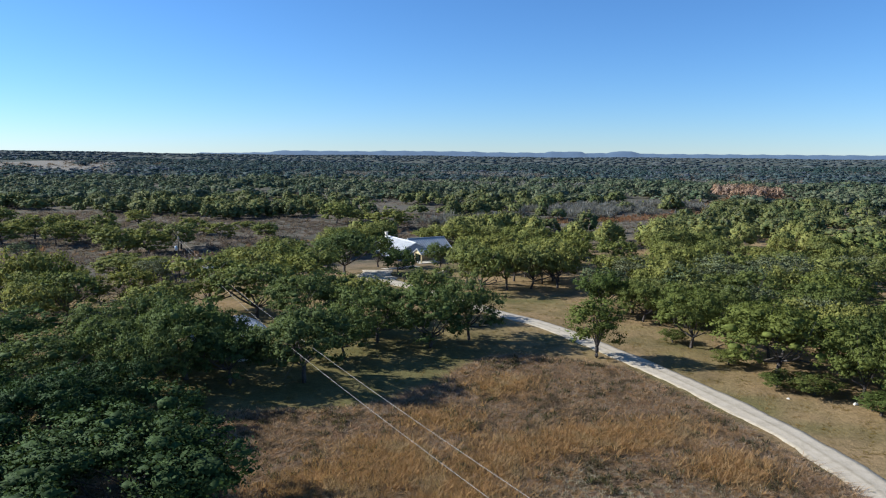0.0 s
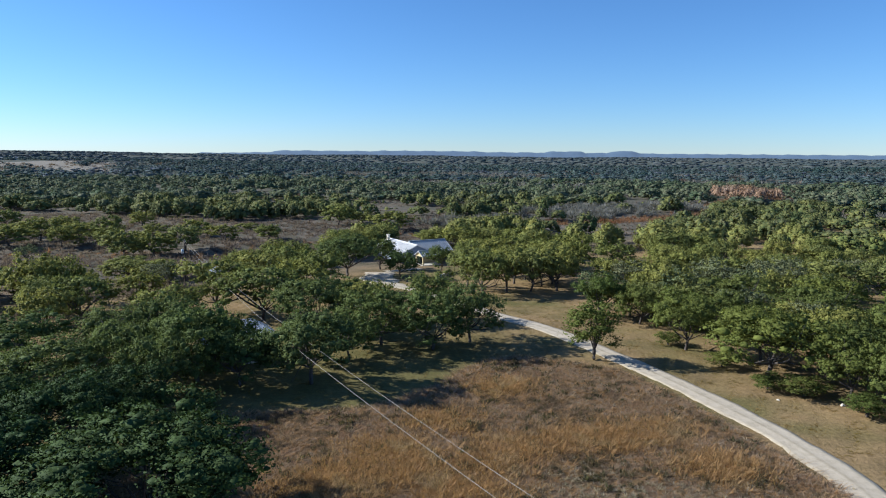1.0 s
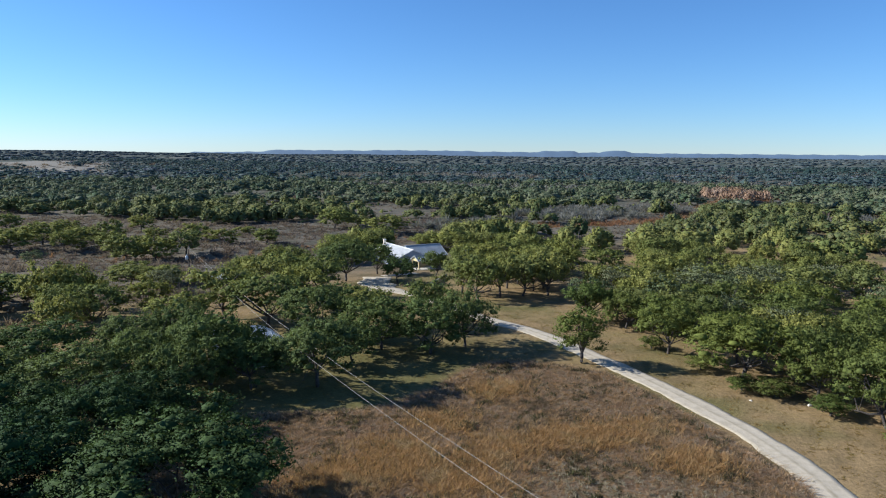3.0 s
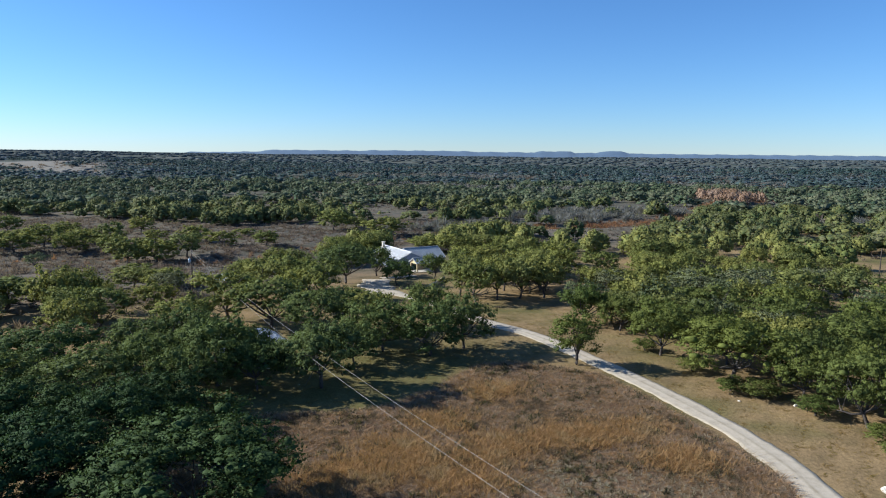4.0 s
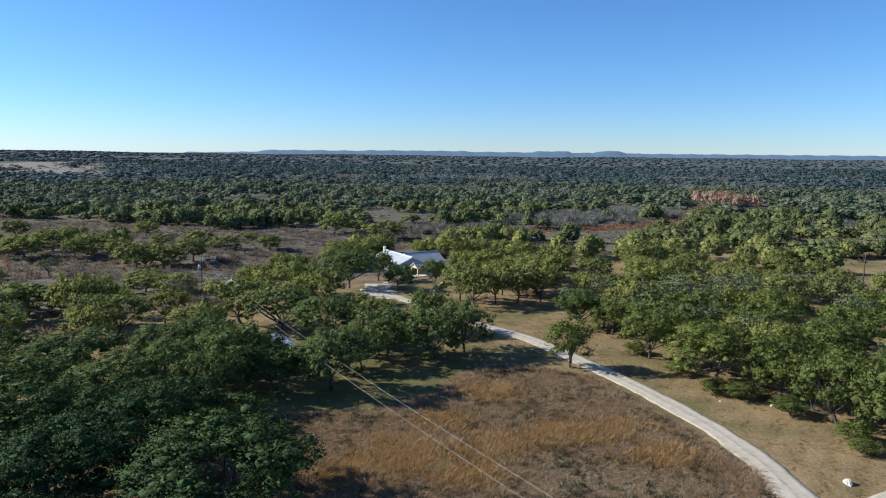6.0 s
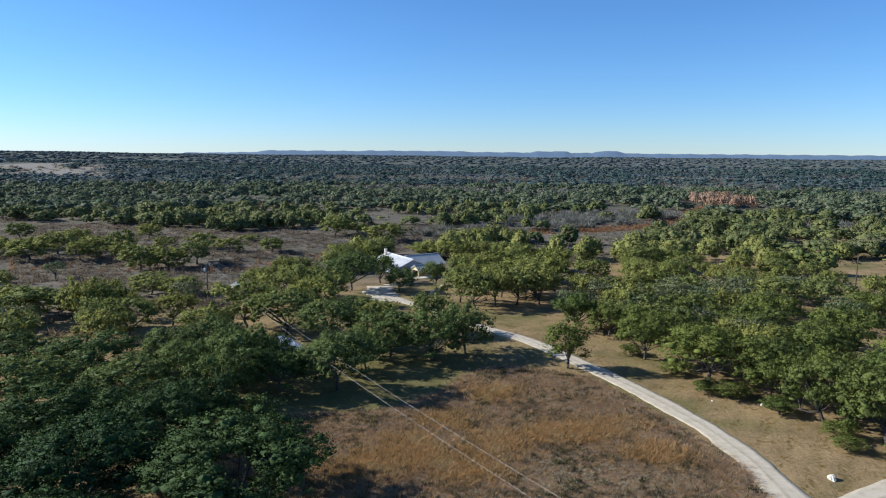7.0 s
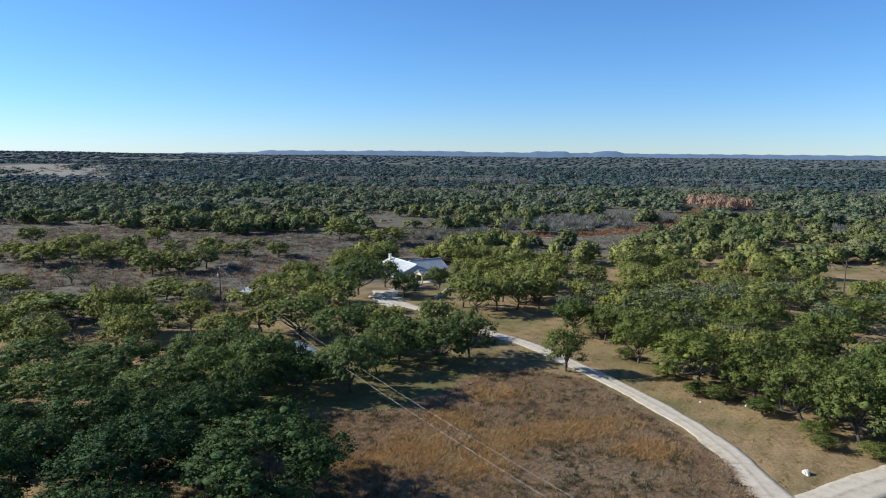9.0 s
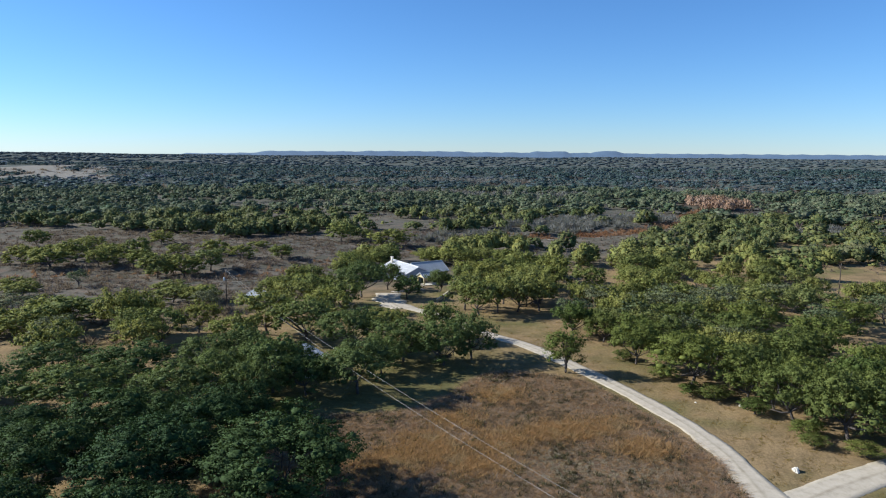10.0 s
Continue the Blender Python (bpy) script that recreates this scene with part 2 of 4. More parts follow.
def land(x, y):
    """The height of the ground."""
    x, y = np.asarray(x, float), np.asarray(y, float)
    r = np.hypot(x, y)
    z = -3.6 * ease((y - 85) / 100) - 0.9 * ease((y - 185) / 60)
    z = z - 1.6 * (1 - ease(to_line(x, y, CREEK) / 14)) * ease((y - 120) / 40)
    k = ease((r - 300) / 700)
    z = z + k * (2.5 * np.sin(x / 130 + 1.3) * np.sin(y / 170 + 0.4) + 2.0 * np.sin(x / 310 + y / 420))
    z = z + ease((r - 900) / 2600) * 17
    left = ease((-x / np.maximum(r, 1) - 0.16) / 0.36) * (y > 0)
    z = z + left * (ease((r - 700) / 1800) * 9)
    return z


def bent_normals(me, normals):
    """Soft shading for leaves and grass: each card takes the direction of its tuft."""
    me.polygons.foreach_set("use_smooth", np.ones(len(me.polygons), bool))
    normals = normals / np.maximum(np.linalg.norm(normals, axis=1), 1e-6)[:, None]
    me.normals_split_custom_set_from_vertices(normals)


def mesh_of(name, verts, faces, mat=None, smooth=False):
    me = bpy.data.meshes.new(name)
    me.from_pydata(np.asarray(verts, float).tolist() if isinstance(verts, np.ndarray) else verts, [], faces.tolist() if isinstance(faces, np.ndarray) else faces)
    if mat:
        me.materials.append(mat)
    if smooth:
        me.polygons.foreach_set("use_smooth", np.ones(len(me.polygons), bool))
    me.update()
    return me


def ground_sheet():
    rings = np.concatenate([[0.0], np.linspace(6, 120, 58), np.geomspace(123, 4700, 90)])
    ang = np.sort(np.concatenate([np.radians(np.linspace(40, 140, 161)), np.radians(np.linspace(143, 397, 86))]))
    n = len(ang)
    verts, faces = [], []
    for r in rings[1:]:
        x, y = r * np.cos(ang), r * np.sin(ang)
        z = land(x, y)
        rough = 0.05 * np.sin(x * 1.7) * np.sin(y * 1.3) if r < 120 else 0
        verts += np.column_stack([x, y, z + rough]).tolist()
    for i in range(len(rings) - 2):
        for j in range(n):
            k = (j + 1) % n
            faces.append((i * n + j, (i + 1) * n + j, (i + 1) * n + k, i * n + k))
    verts.append((0, 0, 0.0))
    faces += [(len(verts) - 1, j, (j + 1) % n) for j in range(n)]
    ob = new("ground", mesh_of("ground", verts, faces, GROUND, True))
    tagged(ob, "dry winter ranch land of tan grass and bare earth", "ground", kind="structure")


ground_sheet()


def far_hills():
    """Low mesa ridges along the skyline, coloured in haze blue."""
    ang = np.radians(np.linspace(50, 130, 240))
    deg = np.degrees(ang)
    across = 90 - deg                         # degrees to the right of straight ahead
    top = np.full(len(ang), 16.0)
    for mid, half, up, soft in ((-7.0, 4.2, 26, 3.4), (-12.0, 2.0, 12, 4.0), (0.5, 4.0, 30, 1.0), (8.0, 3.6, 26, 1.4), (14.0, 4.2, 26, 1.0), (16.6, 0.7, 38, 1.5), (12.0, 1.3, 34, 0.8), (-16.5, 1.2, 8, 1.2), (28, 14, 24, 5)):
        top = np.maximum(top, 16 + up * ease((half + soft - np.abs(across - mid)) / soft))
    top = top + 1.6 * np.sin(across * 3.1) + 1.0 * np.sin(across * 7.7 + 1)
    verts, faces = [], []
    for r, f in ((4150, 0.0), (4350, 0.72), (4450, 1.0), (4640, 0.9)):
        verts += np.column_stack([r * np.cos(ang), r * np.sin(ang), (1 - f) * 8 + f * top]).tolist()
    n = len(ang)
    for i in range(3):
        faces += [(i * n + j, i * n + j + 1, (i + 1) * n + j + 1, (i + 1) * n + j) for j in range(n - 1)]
    tagged(new("backdrop_hills", mesh_of("backdrop_hills", verts, faces, HAZY_HILLS, True)), "low hills along the far skyline, haze blue in their colour", "hills", kind="structure")


far_hills()


def smooth_line(pts, step=1.0):
    """A soft line through points."""
    p = np.array(pts, float)
    p = np.vstack([2 * p[0] - p[1], p, 2 * p[-1] - p[-2]])
    out = []
    for i in range(1, len(p) - 2):
        n = max(2, int(np.hypot(*(p[i + 1] - p[i])[:2]) / step))
        for k in range(n):
            u = k / n
            out.append(0.5 * (2 * p[i] + (p[i + 1] - p[i - 1]) * u + (2 * p[i - 1] - 5 * p[i] + 4 * p[i + 1] - p[i + 2]) * u * u + (3 * p[i] - p[i - 1] - 3 * p[i + 1] + p[i + 2]) * u ** 3))
    out.append(p[-2])
    return np.array(out)


def ribbon(name, pts, width, label, mat=CALICHE, ragged=0.11, lift=0.06, seed=1, flare=0.0):
    """A gravel track with a crown, ragged sides and a low shoulder."""
    rng = np.random.default_rng(seed)
    line = smooth_line(pts, 0.7)
    way = np.gradient(line, axis=0)
    way /= np.linalg.norm(way, axis=1)[:, None]
    side = np.column_stack([way[:, 1], -way[:, 0]])
    n = len(line)
    wob = [np.convolve(rng.normal(0, 1, n + 8), np.ones(5) / 5, "same")[4:4 + n] * ragged * 2 for _ in (0, 1)]
    w = width + flare * np.exp(-np.arange(n) * 0.7 / 4.0)
    cols = (-1.06, -1.0, -0.72, -0.45, -0.2, 0.0, 0.2, 0.45, 0.72, 1.0, 1.06)
    ups = (-0.25, 0.6, 0.75, 0.55, 0.9, 1.15, 0.9, 0.55, 0.75, 0.6, -0.25)
    verts, faces, uvs = [], [], []
    for c, u in zip(cols, ups):
        off = c * w / 2 + (wob[0] if c < 0 else wob[1]) * abs(c)
        x, y = line[:, 0] + side[:, 0] * off, line[:, 1] + side[:, 1] * off
        verts += np.column_stack([x, y, land(x, y) + lift * u + (0.03 if u > 0 else -0.05)]).tolist()
        uvs += [((c + 1.06) / 2.12, k * 0.1) for k in range(n)]
    for i in range(len(cols) - 1):
        faces += [(i * n + j, i * n + j + 1, (i + 1) * n + j + 1, (i + 1) * n + j) for j in range(n - 1)]
    me = mesh_of(name, verts, faces, mat, True)
    layer = me.uv_layers.new(name="UVMap")
    for loop in me.loops:
        layer.data[loop.index].uv = uvs[loop.vertex_index]
    return tagged(new(name, me), label, "road", kind="structure")


DRIVE = [(33.2, 34.0), (33.6, 38), (33.9, 42), (34.1, 46.5), (33.5, 52.5), (32.6, 57), (30.2, 65), (26.9, 74.3), (24.6, 79.5), (21, 88), (17.4, 94.7), (12.9, 100.8), (9.5, 107), (5, 117), (0, 126), (-6, 134)]
LANE = [(20, 26), (29, 31), (38, 36.4), (48, 41), (62, 46.6), (82, 54), (120, 68)]
ribbon("road", DRIVE, 3.05, "pale caliche gravel driveway with two worn wheel tracks", flare=3.2)
ribbon("road_lane", LANE, 4.2, "wide pale caliche ranch road at the junction", lift=0.05, seed=4)


def far_field():
    """A pale grazed field on the far slope."""
    verts, faces = [], []
    na, nr = 60, 24
    for i in range(nr):
        for j in range(na):
            u, v = j / (na - 1), i / (nr - 1)
            a = math.radians(-37 + u * (13.2 + 1.6 * math.sin(v * 9) + 0.8 * math.sin(v * 23)))
            r = 960 + v * (560 + 60 * math.sin(u * 11)) + (1 - v) * 60 * math.sin(u * 17 + 1)
            x, y = r * math.sin(a), r * math.cos(a)
            verts.append((x, y, float(land(x, y)) + 0.5 - (0.9 if i in (0, nr - 1) or j in (0, na - 1) else 0)))
    for i in range(nr - 1):
        faces += [(i * na + j, i * na + j + 1, (i + 1) * na + j + 1, (i + 1) * na + j) for j in range(na - 1)]
    tagged(new("ground_far_field", mesh_of("ground_far_field", verts, faces, FIELD_GRASS, True)), "pale dry grazed field on the far slope", "field", kind="structure")


far_field()


# ---- helpers for things ----
def part(name, bm, mat, parent, label=""):
    """Links a bmesh, or a ready mesh, as one mesh object under a thing or part."""
    if isinstance(bm, bmesh.types.BMesh):
        me = bpy.data.meshes.new(name)
        bm.to_mesh(me)
        bm.free()
    else:
        me = bm
    if not me.materials:
        me.materials.append(mat)
    ob = new(name, me)
    ob.parent = parent
    return tagged(ob, label) if label else ob


def thing(name, m, label, category, group=""):
    ob = new(name)
    ob.empty_display_size = 0.3
    ob.matrix_basis = m
    return tagged(ob, label, category, group)


def box(bm, lo, hi, bevel=0.0):
    """A box between two corners."""
    got = bmesh.ops.create_cube(bm, size=1)["verts"]
    size = Vector(hi) - Vector(lo)
    bmesh.ops.transform(bm, verts=got, matrix=Matrix.Translation((Vector(lo) + Vector(hi)) / 2) @ Matrix.Diagonal((*size, 1)))
    if bevel:
        edges = list({e for v in got for e in v.link_edges})
        bmesh.ops.bevel(bm, geom=edges, offset=bevel, segments=1, affect="EDGES")
    return got


def boxed(lo, hi, bevel=0.0):
    bm = bmesh.new()
    box(bm, lo, hi, bevel)
    return bm


def slab(bm, a, b, c, d, thick):
    """A flat plate over four corners, thick along its normal."""
    p = [Vector(v) for v in (a, b, c, d)]
    n = (p[1] - p[0]).cross(p[3] - p[0]).normalized() * thick
    v = [bm.verts.new(q) for q in p] + [bm.verts.new(q - n) for q in p]
    for f in ((0, 1, 2, 3), (7, 6, 5, 4), (0, 4, 5, 1), (1, 5, 6, 2), (2, 6, 7, 3), (3, 7, 4, 0)):
        bm.faces.new([v[i] for i in f])


def tubes(lines, sides=6):
    """Tapered tubes along lines of (point, radius), as vertices and faces."""
    verts, faces = [], []
    for line in lines:
        start = len(verts)
        for i, (p, r) in enumerate(line):
            q = Vector(line[min(i + 1, len(line) - 1)][0]) - Vector(line[max(i - 1, 0)][0])
            turn = q.to_track_quat("Z", "Y")
            for k in range(sides):
                a = 2 * math.pi * k / sides
                verts.append(tuple(Vector(p) + turn @ Vector((r * math.cos(a), r * math.sin(a), 0))))
        for i in range(len(line) - 1):
            for k in range(sides):
                a, b = start + i * sides + k, start + i * sides + (k + 1) % sides
                faces.append((a, b, b + sides, a + sides))
        faces.append(tuple(start + (len(line) - 1) * sides + k for k in range(sides)))
    return verts, faces


# ---- oaks ----
def leaf_cards(rng, mid, out, size, flat=0.5):
    """Small bent leaf sprigs round points, facing roughly out."""
    n = len(mid)
    nor = out + rng.normal(0, flat, (n, 3))
    nor /= np.linalg.norm(nor, axis=1)[:, None]
    ref = rng.normal(0, 1, (n, 3))
    u = np.cross(nor, ref)
    u /= np.linalg.norm(u, axis=1)[:, None]
    v = np.cross(nor, u)
    s = size * rng.uniform(0.6, 1.4, (n, 1))
    k = rng.uniform(0.45, 0.8, (n, 1))
    a = mid - u * s
    b = mid - v * s * k + nor * s * 0.15
    c = mid + u * s * rng.uniform(0.7, 1.1, (n, 1)) - nor * s * 0.2
    d = mid + v * s * k * rng.uniform(0.6, 1.2, (n, 1)) + nor * s * 0.1
    verts = np.stack([a, b, c, d], 1).reshape(-1, 3)
    i = np.arange(n)[:, None] * 4
    return verts, np.concatenate([i + np.array([[0, 1, 2]]), i + np.array([[0, 2, 3]])], 0)


def ball_points(rng, n, low=-0.5):
    z = rng.uniform(low, 1, n)
    a = rng.uniform(0, 2 * math.pi, n)
    r = np.sqrt(1 - z * z)
    return np.column_stack([r * np.cos(a), r * np.sin(a), z])


ICO = bmesh.new()
bmesh.ops.create_icosphere(ICO, subdivisions=1, radius=1)
ICO_V = np.array([v.co[:] for v in ICO.verts])
ICO_F = np.array([[v.index for v in f.verts] for f in ICO.faces])
ICO.free()
OCT_V = np.array([(1, 0, 0), (0, 1, 0), (-1, 0, 0), (0, -1, 0), (0, 0, 1), (0, 0, -1)], float)
OCT_F = np.array([(0, 1, 4), (1, 2, 4), (2, 3, 4), (3, 0, 4), (1, 0, 5), (2, 1, 5), (3, 2, 5), (0, 3, 5)])


def lobes_of(rng, count, low=0.30):
    """Lobes of a crown one wide and one high: middles and half sizes."""
    mids, sizes = [], []
    mid_h = 0.5 * (low + 1.0) - 0.02
    p1, p2 = rng.uniform(0, 2 * math.pi, 2)
    for i in range(count):
        up = 1.0 - 1.6 * (i + 0.5) / count
        a = i * 2.399 + rng.uniform(-0.45, 0.45)
        ring = math.sqrt(max(0.0, 1 - up * up))
        swell = 1 + 0.16 * math.sin(2 * a + p1) + 0.10 * math.sin(3 * a + p2)
        k = rng.uniform(0.78, 1.0) if i % 5 else rng.uniform(0.3, 0.6)
        mids.append((0.39 * ring * swell * k * math.cos(a), 0.39 * ring * swell * k * math.sin(a), mid_h + (up * k * (0.86 - mid_h) if up > 0 else up / 0.6 * k * (mid_h - low - 0.09)) + rng.uniform(-0.04, 0.04)))
        w = rng.uniform(0.085, 0.15)
        sizes.append((w, w * rng.uniform(0.85, 1.15), rng.uniform(0.085, 0.14)))
    return np.array(mids), np.array(sizes)


def clumps(rng, mid, r, dirs, cards, size, core):
    """Leaf clumps: a rough dark heart each, wrapped in sprigs that face out."""
    k = len(mid)
    pick = np.repeat(np.arange(k), cards)
    p = ball_points(rng, len(pick), -0.45)
    at = mid[pick] + p * r[pick] * rng.uniform(0.4, 1.45, (len(pick), 1))
    v, f = leaf_cards(rng, at, p * 0.5 + dirs[pick] * 0.5, size, 0.55)
    n = np.repeat(p * 0.45 + dirs[pick] * 0.6 + rng.normal(0, 0.2, p.shape), 4, 0)
    cv = (mid[:, None] + OCT_V[None] * r[:, None] * core * 1.25 * rng.uniform(0.55, 1.4, (k, len(OCT_V), 1))).reshape(-1, 3)
    cf = (OCT_F[None] + (np.arange(k) * len(OCT_V))[:, None, None]).reshape(-1, 3)
    cn = (OCT_V[None] * 0.6 + dirs[:, None] * 0.5 + rng.normal(0, 0.25, (k, len(OCT_V), 3))).reshape(-1, 3)
    return np.vstack([v, cv]), np.vstack([f, cf + len(v)]), np.vstack([n, cn])


def oak(seed, height, width, amount, clump, cards, size, count=26, low=0.05, mat=OAK, core=0.74, lobe=1.0, heart=0.62, gaps=0.0, sway=0.05):
    """A live oak: forked trunk with limbs, and a crown of leaf clumps set in lobes."""
    rng = np.random.default_rng(seed)
    mids, sizes = lobes_of(rng, count, low)
    scale = np.array([width, width, height])
    mids, sizes = mids * scale, sizes * scale * lobe
    share = sizes[:, 0] * (sizes[:, 0] + sizes[:, 2])
    share = np.maximum(4, share / share.sum() * amount).astype(int)
    middle = np.array([0, 0, height * 0.35])
    C, R, D = [], [], []
    for m, s, n in zip(mids, sizes, share):
        tp = ball_points(rng, n, -0.5)
        C.append(m + tp * s * rng.uniform(0.72, 1.08, (n, 1)))
        r = clump * rng.uniform(0.62, 1.35, (n, 1))
        R.append(np.hstack([r, r * rng.uniform(0.8, 1.2, (n, 1)), r * rng.uniform(0.5, 0.78, (n, 1))]))
        whole = (m - middle) / np.linalg.norm(m - middle)
        D.append(tp + 0.3 * whole)
    C, R, D = np.vstack(C), np.vstack(R), np.vstack(D)
    if gaps:
        keep = rng.random(len(C)) > gaps
        C, R, D = C[keep], R[keep], D[keep]
    V, F, N = clumps(rng, C, R, D, cards, size, core)
    if heart:
        hv = (mids[:, None] + ICO_V[None] * sizes[:, None] * heart * rng.uniform(0.8, 1.15, (len(mids), len(ICO_V), 1))).reshape(-1, 3)
        hf = (ICO_F[None] + (np.arange(len(mids)) * len(ICO_V))[:, None, None]).reshape(-1, 3)
        F, N = np.vstack([F, hf + len(V)]), np.vstack([N, np.tile(ICO_V, (len(mids), 1))])
        V = np.vstack([V, hv])
    crown = mesh_of("crown", V, F, mat)
    bent_normals(crown, N)
    lines = []
    fork = height * rng.uniform(0.16, 0.24)
    lean = rng.normal(0, sway, 2) * height
    foot = Vector((0, 0, -0.3))
    r0 = 0.024 * height + 0.05
    knot = Vector((lean[0], lean[1], fork))
    lines.append([(foot, r0 * 1.5), (Vector((0, 0, 0.25)), r0 * 1.05), (knot * 0.55 + Vector((0.05, 0, 0)), r0 * 0.92), (knot, r0 * 0.85)])
    order = rng.permutation(len(mids))[:9]
    for i, j in enumerate(order):
        end = Vector(mids[j])
        r = r0 * (0.62 if i < 4 else 0.36)
        side = Vector(rng.normal(0, 0.06 * width, 3))
        p1 = knot.lerp(end, 0.35) + side * 0.6 + Vector((0, 0, -0.02 * height))
        p2 = knot.lerp(end, 0.7) + side
        lines.append([(knot - Vector((0, 0, 0.1)), r), (p1, r * 0.75), (p2, r * 0.45), (end, r * 0.15)])
        for k in range(2):
            tip = p2 + Vector(rng.normal(0, 0.10 * width, 3)) + Vector((0, 0, 0.06 * height))
            lines.append([(p1.lerp(p2, 0.5 + 0.4 * k), r * 0.4), (p2.lerp(tip, 0.6), r * 0.22), (tip, r * 0.08)])
    v, f = tubes(lines)
    trunk = mesh_of("trunk", v, f, BARK, True)
    return trunk, crown


KINDS = {}


def oak_kind(key, *args, **more):
    KINDS[key] = oak(*args, **more)


for i in range(6):
    oak_kind(("near", i), 10 + i, 8.0, 13.0, 390, 0.62, 25, 0.110, count=34 + i % 3 * 5, lobe=0.98, mat=BACKLIT_LIVE_OAK, low=(0.12, 0.30, 0.20)[i % 3], core=0.34, heart=0.42)
for i in range(4):
    oak_kind(("sunny", i), 20 + i, 8.0, 13.0, 390, 0.62, 25, 0.110, count=36 + i % 2 * 6, lobe=1.0, low=(0.10, 0.22, 0.14, 0.26)[i], core=0.34, heart=0.42)
for i in range(4):
    oak_kind(("close", i), 80 + i, 8.0, 13.0, 760, 0.46, 34, 0.085, count=38 + i % 2 * 5, lobe=0.96, low=0.26, mat=BACKLIT_DARK_OAK, core=0.40, heart=0.4)
for i in range(5):
    oak_kind(("mid", i), 30 + i, 8.0, 12.0, 130, 0.88, 20, 0.175, count=28 + i % 3 * 4, lobe=0.92, mat=OLIVE_OAK, low=(0.26, 0.16, 0.30, 0.20, 0.28)[i], core=0.36, heart=0.42)
for i in range(3):
    oak_kind(("bushy", i), 70 + i, 8.0, 12.0, 150, 0.84, 19, 0.17, count=32, lobe=0.95, mat=OLIVE_OAK, low=(0.02, 0.10, 0.06)[i], core=0.46, heart=0.5)
for i in range(2):
    oak_kind(("small", i), 50 + i, 7.0, 6.0, 320, 0.46, 18, 0.10, count=26, low=0.10, lobe=1.25, core=0.3, heart=0.25, sway=0.01)
for i in range(3):
    oak_kind(("grey", i), 60 + i, 8.0, 10.0, 240, 0.5, 16, 0.12, count=34, mat=GREY_LEAF, core=0.3, heart=0.2, low=0.28, gaps=0.12)

SIZE = {"near": (8.0, 13.0), "sunny": (8.0, 13.0), "close": (8.0, 13.0), "mid": (8.0, 12.0), "bushy": (8.0, 12.0), "small": (7.0, 6.0), "grey": (8.0, 10.0)}
FIRST = {}
tree_rng = np.random.default_rng(77)


def plant(kind, x, y, height, width, label, group, category="oak tree"):
    """One tree of a kind, turned and scaled to its height and width."""
    i = int(tree_rng.integers(0, sum(1 for k in KINDS if k[0] == kind)))
    h0, w0 = SIZE[kind]
    m = pose(x, y, float(land(x, y)), 0, 0, float(tree_rng.uniform(0, 360))) @ Matrix.Diagonal((width / w0, width / w0, height / h0, 1))
    if (kind, i) not in FIRST:
        trunk, crown = KINDS[(kind, i)]
        ob = thing("oak_tree" if kind != "grey" else "elm_tree", Matrix(), label, category, group)
        part("trunk", trunk, BARK, ob, "dark rough bark")
        part("crown", crown, OAK, ob)
        FIRST[(kind, i)] = ob
        ob.matrix_basis = m
        return ob
    src = FIRST[(kind, i)]
    made = copy_thing(src, Matrix())
    made.matrix_basis = m
    return tagged(made, label, category, group)


# x, y, height, crown width
# LEFT_GROVE ends with added oaks out of view that cast shade inwards.
LEFT_GROVE = [(-16.2, 38.0, 8.8, 17.4), (-29.6, 37.8, 8.6, 14.6), (-41.0, 39.3, 8.0, 13.0), (-27.2, 48.6, 7.8, 11.6), (-37.0, 50.1, 8.0, 13.4), (-49.5, 49.7, 5.6, 11.2),
              (-25.5, 55.6, 6.6, 9.0), (-35.8, 62.1, 7.0, 11.9), (-48.1, 62.0, 7.2, 13.5), (-59.8, 63.0, 6.4, 11.2), (-45.8, 74.5, 6.6, 13.2), (-57.7, 75.0, 6.4, 13.2),
              (-35.0, 76.0, 7.1, 9.4), (-52.0, 29.0, 8.2, 14.0), (-40.0, 27.0, 8.0, 13.0), (-62.0, 41.0, 7.6, 13.0), (-69.0, 54.0, 7.0, 13.0), (-70.0, 70.0, 6.6, 12.0), (-28.0, 26.0, 8.0, 12.0)]
CABIN_GROVE = [(-24.8, 63.2, 7.4, 9.0), (-30.5, 67.0, 7.6, 10.0), (-29.0, 73.5, 6.6, 9.0), (-8.0, 77.5, 6.4, 8.0), (-23.8, 69.8, 9.0, 12.2), (-18.6, 67.9, 6.6, 9.0), (-20.9, 73.2, 7.0, 7.6), (-13.0, 76.5, 5.6, 7.0), (-11.2, 68.8, 8.4, 12.2), (-4.5, 84.0, 7.8, 12.6), (2.2, 81.5, 8.0, 11.6), (7.2, 85.3, 8.6, 10.5),
               (-13.9, 90.1, 8.6, 13.4), (-23.1, 97.6, 9.2, 14.5), (-31.3, 103.1, 9.6, 14.0), (-35.0, 94.0, 6.4, 11.0), (-20.6, 114.0, 7.9, 13.1), (-7.6, 97.3, 7.0, 11.5), (-30.5, 80.5, 7.6, 10.5), (2.0, 97.0, 7.8, 10.0)]
LEFT_MID = [(-19.0, 124.0, 8.6, 13.0), (-25.5, 136.0, 8.2, 13.0), (11.7, 200.7, 7.0, 14.2), (24.6, 209.0, 6.5, 14.4), (-36.6, 154.0, 5.4, 9.0), (-53.7, 102.6, 3.6, 6.3), (-36.0, 141.0, 7.0, 11.0), (-30.0, 125.0, 8.0, 13.0)]
